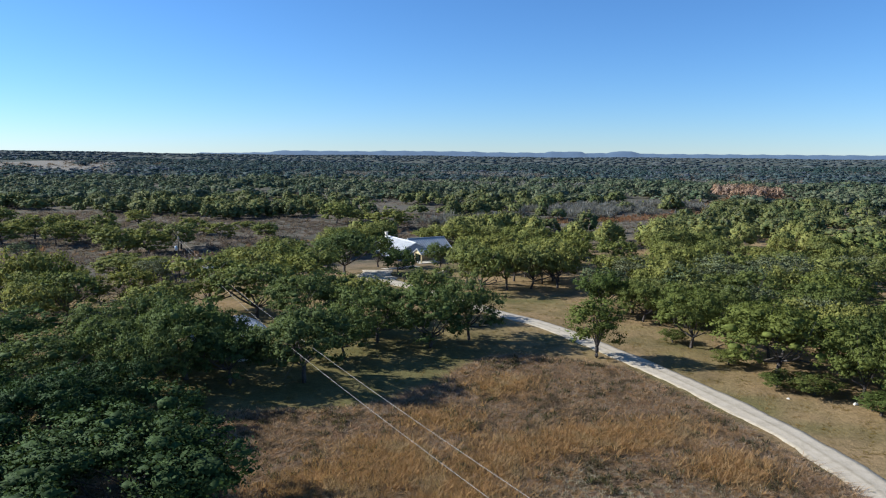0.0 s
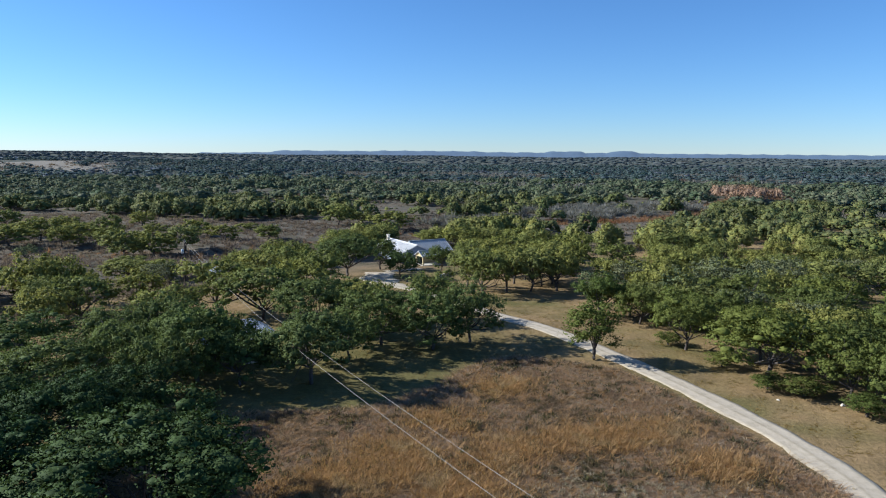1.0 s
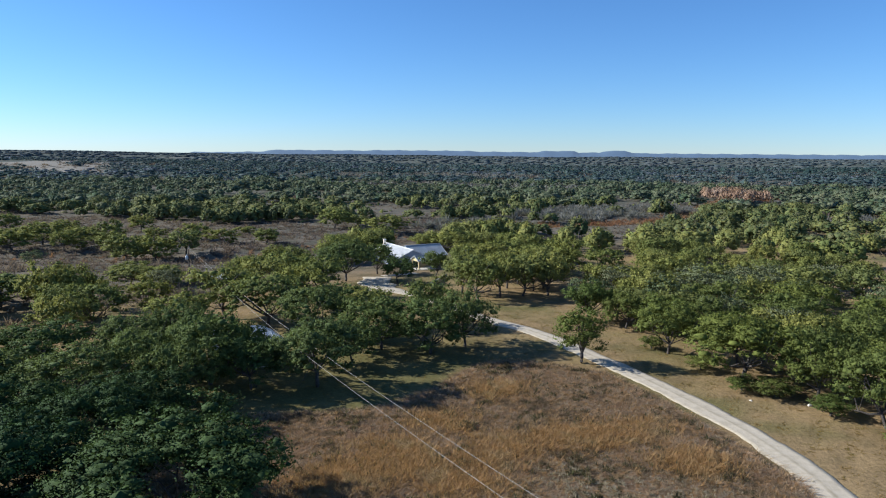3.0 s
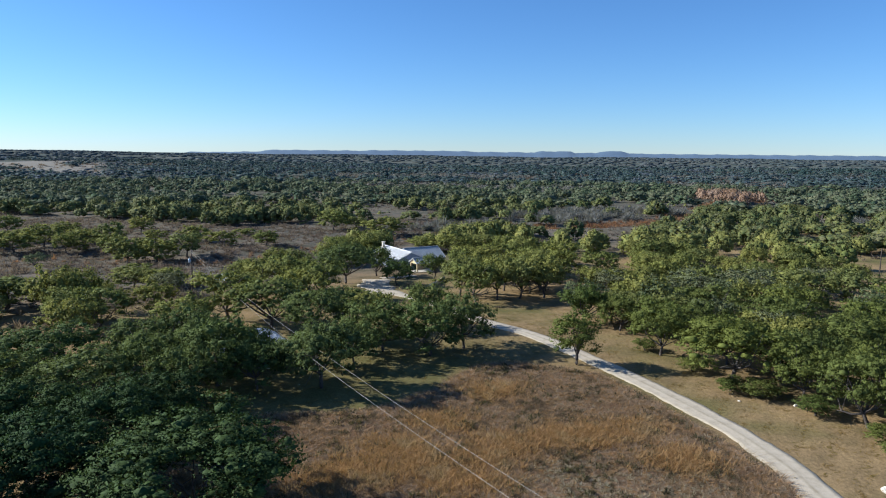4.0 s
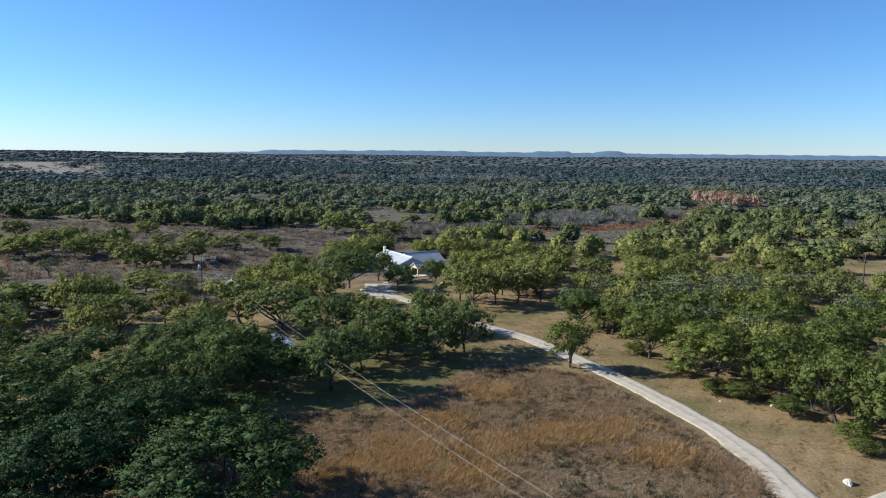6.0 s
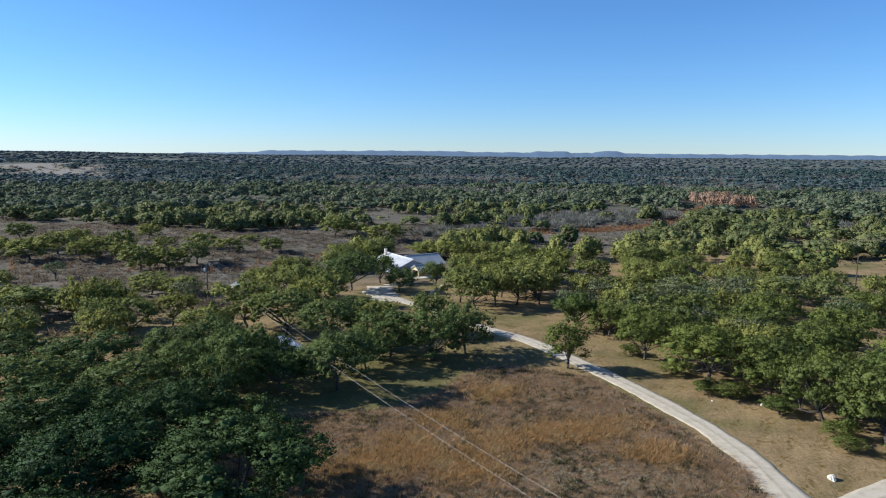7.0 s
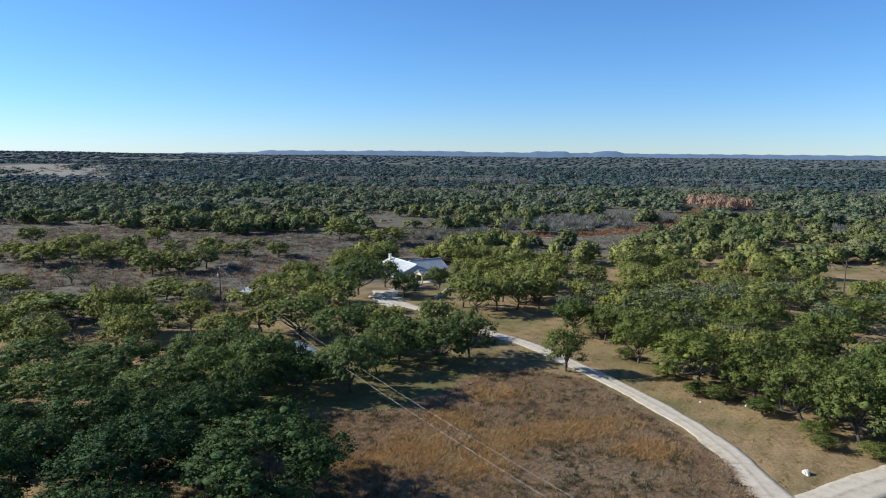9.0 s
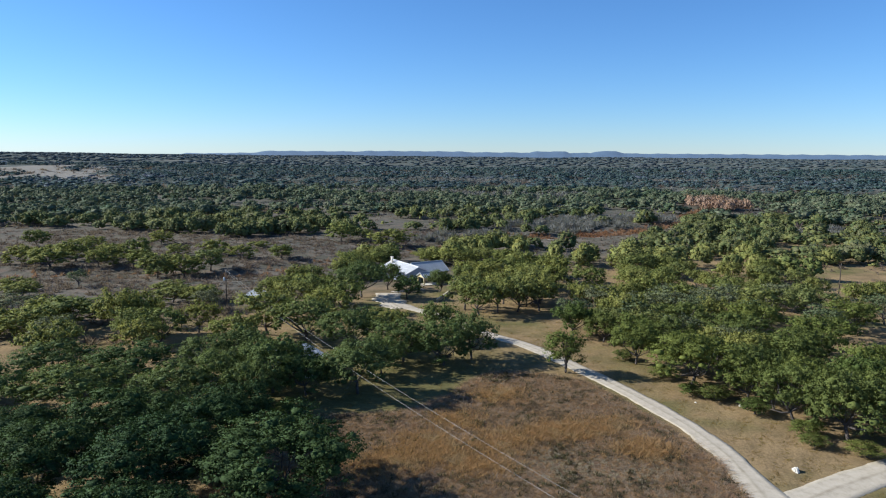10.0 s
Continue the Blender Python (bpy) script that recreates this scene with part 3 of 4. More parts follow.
CLEARING_OAKS = [(-96.0, 206.0, 6.4, 9.0), (-116.0, 230.0, 6.0, 10.0), (-92.0, 232.0, 5.0, 8.0), (-140.0, 214.0, 7.0, 11.0), (-132.0, 250.0, 6.0, 10.0), (-72.5, 110.8, 7.3, 14.0), (-78.7, 114.2, 6.5, 10.0), (-75.7, 101.3, 6.5, 10.0), (-62.4, 140.5, 4.5, 8.5), (-56.6, 142.2, 4.4, 9.8), (-104.2, 149.9, 4.4, 8.3), (-84.0, 104.0, 6.0, 9.0), (-112.0, 160.0, 4.0, 8.0),
                 (-123.8, 219.4, 8.2, 11.9), (-124.5, 203.6, 7.4, 13.5), (-158.5, 259.3, 7.8, 9.0), (-106.9, 211.7, 7.3, 12.6), (-101.3, 220.2, 9.2, 8.2), (-84.0, 189.4, 8.9, 10.8), (-76.3, 191.8, 8.2, 12.0), (-69.7, 198.3, 8.4, 10.2), (-110.0, 265.4, 6.4, 9.2), (-109.1, 204.1, 6.8, 7.1), (-51.4, 225.7, 6.0, 9.2), (-66.2, 255.5, 3.2, 8.5),
                 (-66.5, 225.1, 5.7, 9.3), (-78.8, 235.3, 6.8, 9.4), (-34.2, 277.4, 9.1, 13.2), (-11.5, 261.7, 8.1, 14.8), (4.2, 227.8, 3.5, 12.1), (-68.3, 155.9, 3.6, 9.1), (-54.1, 138.1, 5.2, 6.6), (-136.8, 227.6, 5.5, 10.0), (-24.7, 284.7, 5.4, 10.8)]
DRIVE_GROVE = [(13.0, 159, 8.0, 11.0), (19.5, 161, 8.4, 12.0), (26.0, 152, 8.0, 11.0), (22.0, 173, 8.0, 12.0), (33.0, 158, 8.0, 11.0), (14.5, 173, 7.4, 10.0), (12.2, 120.6, 9.0, 11.0), (16.9, 123.5, 9.2, 11.0), (21.8, 125.2, 8.9, 11.0), (27.0, 126.2, 9.2, 11.0), (36.6, 153.5, 8.6, 9.0), (44.6, 151.5, 8.4, 12.6), (40.4, 172.2, 9.0, 12.0),
               (33.4, 184.7, 8.6, 13.4), (28.8, 100.0, 7.4, 8.4), (33.4, 95.4, 6.4, 8.0), (38.1, 91.5, 6.8, 9.6), (9.7, 128.7, 8.9, 10.5), (20.0, 136.0, 8.4, 11.0), (29.0, 143.0, 8.4, 11.0), (15.0, 150.0, 7.6, 10.0)]
RIGHT_GROVE = [(42.5, 77.0, 7.4, 10.0), (48.5, 68.0, 7.6, 10.0), (52.0, 61.0, 7.8, 10.0), (43.0, 87.5, 7.2, 10.0), (59.5, 59.5, 8.4, 11.0), (67.0, 54.5, 8.4, 12.0), (74.0, 50.5, 8.0, 12.0), (62.0, 78.5, 7.4, 11.0), (60.5, 48.8, 7.8, 10.5), (40.0, 70.5, 8.4, 15.5), (35.0, 81.6, 7.6, 10.4), (45.4, 63.9, 7.2, 9.2), (47.6, 55.8, 8.8, 11.0), (51.2, 50.2, 9.4, 13.0), (57.5, 52.5, 9.0, 12.0), (56.7, 73.8, 7.6, 13.0), (55.4, 88.0, 7.6, 14.0), (49.3, 98.4, 7.6, 13.7),
               (69.8, 85.9, 7.7, 14.5), (65.3, 63.6, 9.0, 12.6), (73.4, 113.2, 8.2, 13.4), (83.5, 113.0, 8.0, 13.2), (86.1, 101.5, 7.0, 13.1), (79.5, 71.2, 7.6, 12.2), (92.0, 85.0, 7.6, 13.0), (64.0, 99.0, 7.4, 12.0), (75.0, 60.0, 7.6, 12.0)]
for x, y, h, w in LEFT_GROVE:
    plant("close" if y < 58 else "near", x, y, h, w * 1.12, "dark green live oak with low spreading crown, backlit shade in its colour", "live oaks of the near grove")
for x, y, h, w in CABIN_GROVE:
    plant("near" if y < 92 else "mid", x, y, h, w, "dense live oak shading the cabin and lawn", "live oaks round the cabin")
for x, y, h, w in LEFT_MID:
    plant("mid", x, y, h, w, "olive green oak standing in brushy clearing", "oaks by the clearing and house")
for x, y, h, w in CLEARING_OAKS:
    plant("bushy", x, y, h, w * 1.28, "dark oak standing in the grey brushy clearing", "oaks of the clearing")
for x, y, h, w in DRIVE_GROVE:
    plant("mid" if y > 100 else "sunny", x, y, h, w * 1.06, "upright live oak on bare dry grass beside drive", "oaks along the drive")
for x, y, h, w in RIGHT_GROVE:
    plant("sunny" if y < 106 else "mid", x, y, h, w, "sunlit bushy live oak beside the gravel drive", "oaks east of the drive")
YARD_OAKS = [(-16.0, 147.0, 10.0, 16.5), (-9.5, 160.0, 8.0, 11.0), (-4.0, 144.0, 6.4, 9.4), (5.0, 155.0, 6.6, 8.0)]
for x, y, h, w in YARD_OAKS:
    plant("near", x, y, h, w, "rounded yard oak close to the house", "oaks round the house")
plant("small", 21.9, 77.4, 7.6, 7.0, "lone young oak with slim trunk beside the drive", "")
plant("small", 41.0, 64.8, 2.3, 5.4, "low oak sapling thicket at the grove's edge", "")
for x, y, h, w in ((38.2, 67.0, 1.9, 4.2), (44.0, 59.2, 2.2, 5.0), (47.2, 52.0, 2.1, 4.6), (36.6, 74.6, 2.0, 4.4), (46.0, 48.6, 1.7, 3.8), (33.5, 84.0, 1.8, 4.0), (50.5, 45.6, 2.0, 4.6), (-20.5, 60.8, 1.8, 4.0)):
    plant("small", x, y, h, w, "low oak thicket at the edge of the grove", "low thickets at the grove's edge")
for x, y, h, w in ((-59.8, 103.2, 9.6, 10.2), (-57.0, 104.2, 9.3, 9.4), (-45.3, 105.2, 6.8, 9.8), (-55.3, 110.5, 6.4, 6.2)):
    plant("mid", x, y, h, w, "feathery green elm with forked trunk at the clearing's edge", "elms by the clearing", "elm tree")
for x, y, h, w in ((-66.8, 93.1, 6.4, 10.1), (-88.7, 119.2, 6.2, 12.0), (-97.9, 167.0, 5.4, 7.6), (-64.0, 117.0, 5.6, 9.0), (-92.0, 112.0, 5.6, 10.0), (45.6, 112.7, 7.0, 11.0), (53.3, 114.6, 7.9, 12.8), (63.4, 113.4, 8.2, 12.9), (70.0, 119.0, 7.6, 11.0), (30.0, 106.0, 7.4, 9.0), (57.0, 108.0, 7.4, 9.0), (66.0, 104.0, 7.0, 9.0), (52.0, 82.0, 7.0, 8.0), (76.0, 95.0, 7.4, 9.0), (98.0, 108.0, 7.4, 10.0), (84.0, 124.0, 7.4, 10.0),  (42.0, 102.0, 7.6, 9.6), (46.0, 90.0, 7.2, 9.0), (40.0, 122.0, 7.0, 9.0), (60.0, 124.0, 7.0, 10.0), (-50.0, 128.0, 5.6, 8.0), (-91.0, 104.0, 5.0, 8.0)):
    plant("grey", x, y, h, w, "grey-green elm with thin airy winter crown", "grey elms", "elm tree")


# ---- woods, brush and grass ----
def cluster(seed, cards, size, lobes=6, core=0.78, dome=0.6, wide=1.0):
    """A small crown one wide and one high, for woods far off: flat lobes over a dome."""
    rng = np.random.default_rng(seed)
    V, F, N, base = [], [], [], 0
    for i in range(lobes):
        up = 1.0 - 1.35 * (i + 0.4) / lobes
        a = i * 2.399 + rng.uniform(-0.5, 0.5)
        ring = math.sqrt(max(0.0, 1 - up * up)) * rng.uniform(0.75, 1.1)
        m = np.array([0.34 * ring * math.cos(a), 0.34 * ring * math.sin(a), 0.42 + 0.40 * up + rng.uniform(-0.05, 0.05)])
        w = rng.uniform(0.9, 1.35) * wide * (0.46 / math.sqrt(lobes) + 0.04)
        s = np.array([w, w * rng.uniform(0.8, 1.2), rng.uniform(0.17, 0.28)])
        n = max(3, cards // lobes)
        p = ball_points(rng, n, -0.3)
        v, f = leaf_cards(rng, m + p * s * rng.uniform(0.7, 1.3, (n, 1)), p, size)
        whole = (m - np.array([0, 0, 0.3])) * 2.0 * dome
        V.append(v), F.append(f + base), N.append(np.repeat(0.6 * p + whole + rng.normal(0, 0.25, p.shape), 4, 0))
        base += len(v)
        if core:
            cv = ICO_V * s * core * rng.uniform(0.65, 1.3, (len(ICO_V), 1)) + m
            V.append(cv), F.append(ICO_F + base), N.append(0.7 * ICO_V + whole + rng.normal(0, 0.25, ICO_V.shape))
            base += len(cv)
    return np.vstack(V), np.vstack(F), np.vstack(N)


def blob(seed):
    """A rough canopy lump for woods near the horizon."""
    rng = np.random.default_rng(seed)
    v = ICO_V * np.array([0.5, 0.5, 0.55]) * rng.uniform(0.72, 1.2, (len(ICO_V), 1)) + np.array([0, 0, 0.42])
    return v, ICO_F, ICO_V


def spread(name, mat, label, category, shapes, xs, ys, hs, ws, seed, sink=0.1):
    """Many small plants as one mesh."""
    rng = np.random.default_rng(seed)
    pick = rng.integers(0, len(shapes), len(xs))
    turn = rng.uniform(0, 2 * math.pi, len(xs))
    V, F, N, base = [], [], [], 0
    z = land(xs, ys) - sink
    for k, (sv, sf, sn) in enumerate(shapes):
        i = np.nonzero(pick == k)[0]
        if not len(i):
            continue
        c, s = np.cos(turn[i])[:, None], np.sin(turn[i])[:, None]
        long = rng.uniform(0.72, 1.4, (len(i), 1))
        u, w = sv[None, :, 0] * long, sv[None, :, 1] / long
        X = (u * c - w * s) * ws[i][:, None] + xs[i][:, None]
        Y = (u * s + w * c) * ws[i][:, None] + ys[i][:, None]
        Z = sv[None, :, 2] * hs[i][:, None] + z[i][:, None]
        V.append(np.stack([X, Y, Z], 2).reshape(-1, 3))
        if sn is not None:
            N.append(np.stack([sn[None, :, 0] * c - sn[None, :, 1] * s, sn[None, :, 0] * s + sn[None, :, 1] * c, sn[None, :, 2] + 0 * c], 2).reshape(-1, 3))
        F.append((sf[None] + (np.arange(len(i)) * len(sv))[:, None, None]).reshape(-1, 3) + base)
        base += len(i) * len(sv)
    V, F = np.vstack(V), np.vstack(F)
    me = bpy.data.meshes.new(name)
    me.vertices.add(len(V))
    me.vertices.foreach_set("co", V.ravel())
    me.loops.add(len(F) * 3)
    me.loops.foreach_set("vertex_index", F.ravel().astype(np.int32))
    me.polygons.add(len(F))
    me.polygons.foreach_set("loop_start", np.arange(0, len(F) * 3, 3, dtype=np.int32))
    me.materials.append(mat)
    me.update(calc_edges=True)
    if N:
        bent_normals(me, np.vstack(N))
    return tagged(new(name, me), label, category, kind="stuff")


def waves(x, y, scale, seed):
    """Soft patches between 0 and 1."""
    rng = np.random.default_rng(seed)
    out = np.zeros(np.shape(x))
    for i in range(6):
        a, p = rng.uniform(0, 2 * math.pi, 2)
        f = (1.0 + 0.5 * i) / scale
        out += np.sin((x * math.cos(a) + y * math.sin(a)) * f * 2 * math.pi + p) / (1 + 0.35 * i)
    return 0.5 + out / 5.0


def wedge(rng, n, near, far, half=37):
    """Even points in a wide wedge ahead."""
    r = np.sqrt(rng.uniform(near ** 2, far ** 2, n))
    a = np.radians(rng.uniform(-half, half, n))
    return r * np.sin(a), r * np.cos(a) - 20


def inside(x, y, poly):
    hit = np.zeros(np.shape(x), bool)
    for (ax, ay), (bx, by) in zip(poly, poly[1:] + poly[:1]):
        hit ^= ((ay > y) != (by > y)) & (x < (bx - ax) * (y - ay) / (by - ay + 1e-12) + ax)
    return hit


PLANTED = np.array([(x, y, w) for g in (LEFT_GROVE, CABIN_GROVE, LEFT_MID, CLEARING_OAKS, DRIVE_GROVE, RIGHT_GROVE, YARD_OAKS) for x, y, h, w in g])
CLEARING = [(-300, 96), (-80, 86), (-62, 88), (-52, 100), (-40, 116), (-40, 150), (-26, 175), (-28, 205), (40, 262), (9, 322), (-24, 318), (-34, 292), (-60, 300), (-84, 288), (-112, 302), (-165, 322), (-210, 330), (-300, 330)]
YARD = [(-24, 118), (10, 116), (24, 150), (30, 192), (-12, 200), (-24, 176), (-20, 150)]
GLADE = [(40, 138), (53, 138), (57, 158), (68, 184), (58, 194), (38, 180), (42, 160)]
THICKETS = ((30, 296, 26, 8), (70, 316, 24, 8), (104, 332, 26, 10), (148, 374, 28, 13), (-4, 274, 20, 7), (-20, 640, 70, 45), (95, 600, 70, 38), (84, 345, 40, 18), (118, 372, 40, 14), (420, 900, 110, 60), (212, 300, 26, 20), (40, 900, 160, 50), (300, 640, 60, 30))
GLADES = ((124, 160, 13), (134, 180, 13), (111, 208, 10), (146, 188, 16), (110, 244, 10), (58, 141, 8), (40, 196, 9), (160, 240, 12), (90, 150, 8), (113, 145, 9))


def free(x, y, gap=0.42):
    d = np.hypot(x[:, None] - PLANTED[None, :, 0], y[:, None] - PLANTED[None, :, 1])
    return (d > PLANTED[None, :, 2] * gap).all(1)


def tree_places(n, near, far, seed, cover):
    rng = np.random.default_rng(seed)
    x, y = wedge(rng, n, near, far)
    patch = 0.5 * waves(x, y, 60, 61) + 0.5 * waves(x, y, 210, 62) + (0.25 * waves(x, y, 500, 63) - 0.12)
    keep = rng.random(n) < np.clip(cover + (patch - 0.5) * 3.2, 0.03, 1)
    keep &= to_line(x, y, CREEK) > np.where(x > 40, 9, 5)
    keep &= np.hypot((x - 214) / 34, (y - 428) / 55) > 1
    bank = np.interp(x, [p[0] for p in CREEK], [p[1] for p in CREEK]) - y
    keep &= ~((bank > 0) & (bank < 34) & (x > 44) & (x < 150))
    for tx, ty, ta, tb in THICKETS:
        keep &= (np.hypot((x - tx) / ta, (y - ty) / tb) > 1) | (rng.random(n) < 0.12)
    keep &= ~inside(x, y, CLEARING)
    keep &= ~inside(x, y, YARD) & ~inside(x, y, GLADE)
    keep &= ~((to_line(x, y, DRIVE) < 7) | (to_line(x, y, LANE) < 9) | ((y < 96) & (np.abs(x) < 48)) | ((y < 119) & (x > -46) & (x < 30)))
    for gx, gy, gr in GLADES:
        keep &= np.hypot(x - gx, y - gy) > gr
    keep &= free(x, y)
    return x[keep], y[keep], rng


x, y, rng = tree_places(1080, 96, 270, 5, 0.66)
n = len(x)
i = np.argsort(np.argsort(np.hypot(x, y))) < 100
for px, py in zip(x[i], y[i]):
    plant("mid", float(px), float(py), float(tree_rng.uniform(5.5, 8.2)), float(tree_rng.uniform(7.5, 11.5)), "olive green live oak in the open woodland", "oaks of the open woodland")
spread("woodland", OPEN_WOODS, "live oak woodland beyond the house", "trees", [cluster(s, 600, 0.03, lobes=26, core=0.55) for s in (1, 2, 3, 4)], x[~i], y[~i], rng.uniform(5.0, 9.0, n)[~i], rng.uniform(7, 13, n)[~i], 6)
x, y, rng = tree_places(1000, 262, 430, 8, 0.8)
spread("valley_woodland", WOODS, "live oak and juniper woodland beyond the creek", "trees", [cluster(s, 430, 0.034, lobes=22, core=0.6) for s in (5, 6, 7, 8, 9, 10)], x, y, 4.4 + 4.4 * rng.random(len(x)) ** 1.3, 7 + 9 * rng.random(len(x)) ** 1.4, 9)
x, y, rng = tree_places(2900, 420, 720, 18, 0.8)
spread("middle_woodland", HALF_HAZY_WOODS, "live oak and juniper woodland in the valley, faint haze in its colour", "trees", [cluster(s, 96, 0.05, lobes=9, core=0.6) for s in (15, 16, 17, 18, 19)], x, y, 4.2 + 4.6 * rng.random(len(x)) ** 1.3, 7 + 11 * rng.random(len(x)) ** 1.4, 19)
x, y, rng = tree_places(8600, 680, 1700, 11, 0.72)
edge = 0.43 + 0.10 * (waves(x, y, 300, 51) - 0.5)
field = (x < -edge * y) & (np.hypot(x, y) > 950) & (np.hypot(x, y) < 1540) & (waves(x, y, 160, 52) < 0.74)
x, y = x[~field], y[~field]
spread("far_woodland", HAZY_FAR_WOODS, "far wooded plain of dark oaks, blue haze in their colour", "trees", [cluster(s, 16, 0.09, lobes=4, core=0.6) for s in (12, 13, 14)], x, y, rng.uniform(3.5, 8.0, len(x)), 7 + 20 * rng.random(len(x)) ** 2, 12)
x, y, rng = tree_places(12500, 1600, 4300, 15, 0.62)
spread("horizon_woodland", HAZY_HORIZON_WOODS, "woods merging into a dark band at the skyline, coloured haze blue", "trees", [blob(s) for s in (1, 2, 3)], x, y, rng.uniform(2.5, 5, len(x)), rng.uniform(8, 34, len(x)), 16, sink=0.5)


def bush(seed, blades, size):
    """A bare bush of thin twigs, one wide and one high."""
    rng = np.random.default_rng(seed)
    p = ball_points(rng, blades, 0.0)
    mid = p * np.array([0.5, 0.5, 0.9]) * rng.uniform(0.35, 1.0, (blades, 1))
    a = mid + p * size
    side = np.cross(p, rng.normal(0, 1, (blades, 3)))
    side /= np.linalg.norm(side, axis=1)[:, None]
    w = size * 0.22
    v = np.stack([mid * 0.55 - side * w, mid * 0.55 + side * w, a], 1).reshape(-1, 3)
    return v, np.arange(blades * 3).reshape(-1, 3), None


x, y, rng = tree_places(1800, 185, 520, 91, 1.0)
spread("understory", OPEN_WOODS, "low evergreen shrubs between the oaks", "shrubs", [cluster(s, 40, 0.085, lobes=4) for s in (20, 21, 22)], x, y, rng.uniform(0.9, 2.8, len(x)), rng.uniform(1.6, 3.6, len(x)), 92)
rng = np.random.default_rng(21)
x, y = wedge(rng, 9000, 130, 480)
keep = (inside(x, y, CLEARING) & (rng.random(9000) < 0.85)) | ((waves(x, y, 90, 31) > 0.60) & (y > 200)) | (rng.random(9000) < 0.10) | ((x > 38) & (x < 165) & (y > 190) & (y < 300) & (rng.random(9000) < 0.6))
keep &= ~inside(x, y, YARD) & (to_line(x, y, DRIVE) > 5) & free(x, y, 0.3)
x, y = x[keep], y[keep]
m = 14000
bx, by = rng.uniform(-180, 70, m), rng.uniform(96, 318, m)
keep = inside(bx, by, CLEARING) & (waves(bx, by, 30, 37) > 0.34) & free(bx, by, 0.3) & (np.abs(bx) < 0.78 * (by + 25))
x, y = np.concatenate([x, bx[keep]]), np.concatenate([y, by[keep]])
spread("brush", BRUSH, "grey leafless winter brush on the slopes", "brush", [bush(s, 32, 0.19) for s in (1, 2, 3)], x, y, 0.5 + 1.9 * rng.random(len(x)) ** 2, rng.uniform(1.0, 3.4, len(x)), 22)
x, y = wedge(rng, 5000, 400, 1500)
keep = waves(x, y, 260, 33) > 0.62
x, y = x[keep], y[keep]
keepers = to_line(x, y, CREEK) > 12
x, y = x[keepers], y[keepers]
spread("far_brush", BRUSH, "pale grey bare thickets in the far valley", "brush", [bush(s, 22, 0.3) for s in (4, 5)], x, y, rng.uniform(2.5, 5, len(x)), rng.uniform(6, 14, len(x)), 23)


def thicket_places(patches, dense):
    """Even points inside oval patches."""
    tx, ty = [], []
    for cx, cy, ca, cb in patches:
        m = int(ca * cb * dense)
        r, a = np.sqrt(rng.random(m)), rng.uniform(0, 2 * math.pi, m)
        tx.append(cx + ca * r * np.cos(a)), ty.append(cy + cb * r * np.sin(a))
    return np.concatenate(tx), np.concatenate(ty)


tx, ty = thicket_places([p for p in THICKETS if p[1] < 400], 0.15)
spread("thicket", THICKET, "pale grey leafless thickets along the creek", "brush", [bush(s, 120, 0.11) for s in (31, 32, 33)], tx, ty, rng.uniform(2.5, 5.5, len(tx)), rng.uniform(4, 9, len(tx)), 34)
tx, ty = thicket_places([p for p in THICKETS if p[1] >= 400], 0.032)
spread("far_thicket", THICKET, "pale grey leafless thickets among the far oaks", "brush", [cluster(s, 40, 0.07, lobes=6, core=0.4) for s in (34, 35, 36)], tx, ty, rng.uniform(3, 6, len(tx)), rng.uniform(6, 11, len(tx)), 35)

along = smooth_line(CREEK, 1.2)
near_creek = along[(along[:, 1] > 170)]
k = rng.integers(0, len(near_creek), 1600)
k = np.where((near_creek[k, 0] < 15) & (rng.random(1600) < 0.8), len(near_creek) // 2 + k % (len(near_creek) // 3), k)
x, y = near_creek[k, 0] + rng.normal(0, 3.0, 1600), near_creek[k, 1] + 3.0 + rng.normal(0, 3.5, 1600)
spread("creek_brush", RUST, "rust-brown reeds and bushes along the creek", "brush", [bush(s, 60, 0.2) for s in (6, 7)], x, y, rng.uniform(0.7, 2.3, 1600), rng.uniform(1.2, 3.4, 1600), 24)
x, y = rng.normal(224, 7.5, 150), rng.normal(458, 13, 150)
spread("cypress_stand", CYPRESS, "rust-coloured winter cypress stand by the creek", "trees", [cluster(s, 130, 0.05, lobes=8, core=0.5) for s in (38, 39)], x, y, rng.uniform(6, 10.5, 150), rng.uniform(5, 9, 150), 25)
creek_bed = [(48, 287), (62, 296), (84, 301), (110, 314), (144, 346), (178, 394), (205, 432)]
ribbon("creek_bed", creek_bed, 9.0, "pale limestone creek bed", ragged=0.8, lift=0.1, seed=9)


def tuft(seed, blades, lean):
    """A grass tuft one wide and one high."""
    rng = np.random.default_rng(seed)
    a = rng.uniform(0, 2 * math.pi, blades)
    r = rng.uniform(0.05, 0.5, blades)
    root = np.column_stack([r * 0.5 * np.cos(a), r * 0.5 * np.sin(a), np.zeros(blades)])
    tip = np.column_stack([(r + lean * rng.random(blades)) * np.cos(a), (r + lean * rng.random(blades)) * np.sin(a), rng.uniform(0.55, 1.0, blades)])
    t = np.column_stack([-np.sin(a), np.cos(a), np.zeros(blades)]) * rng.uniform(0.03, 0.065, (blades, 1))
    v = np.stack([root - t, root + t, tip], 1).reshape(-1, 3)
    return v, np.arange(blades * 3).reshape(-1, 3), None


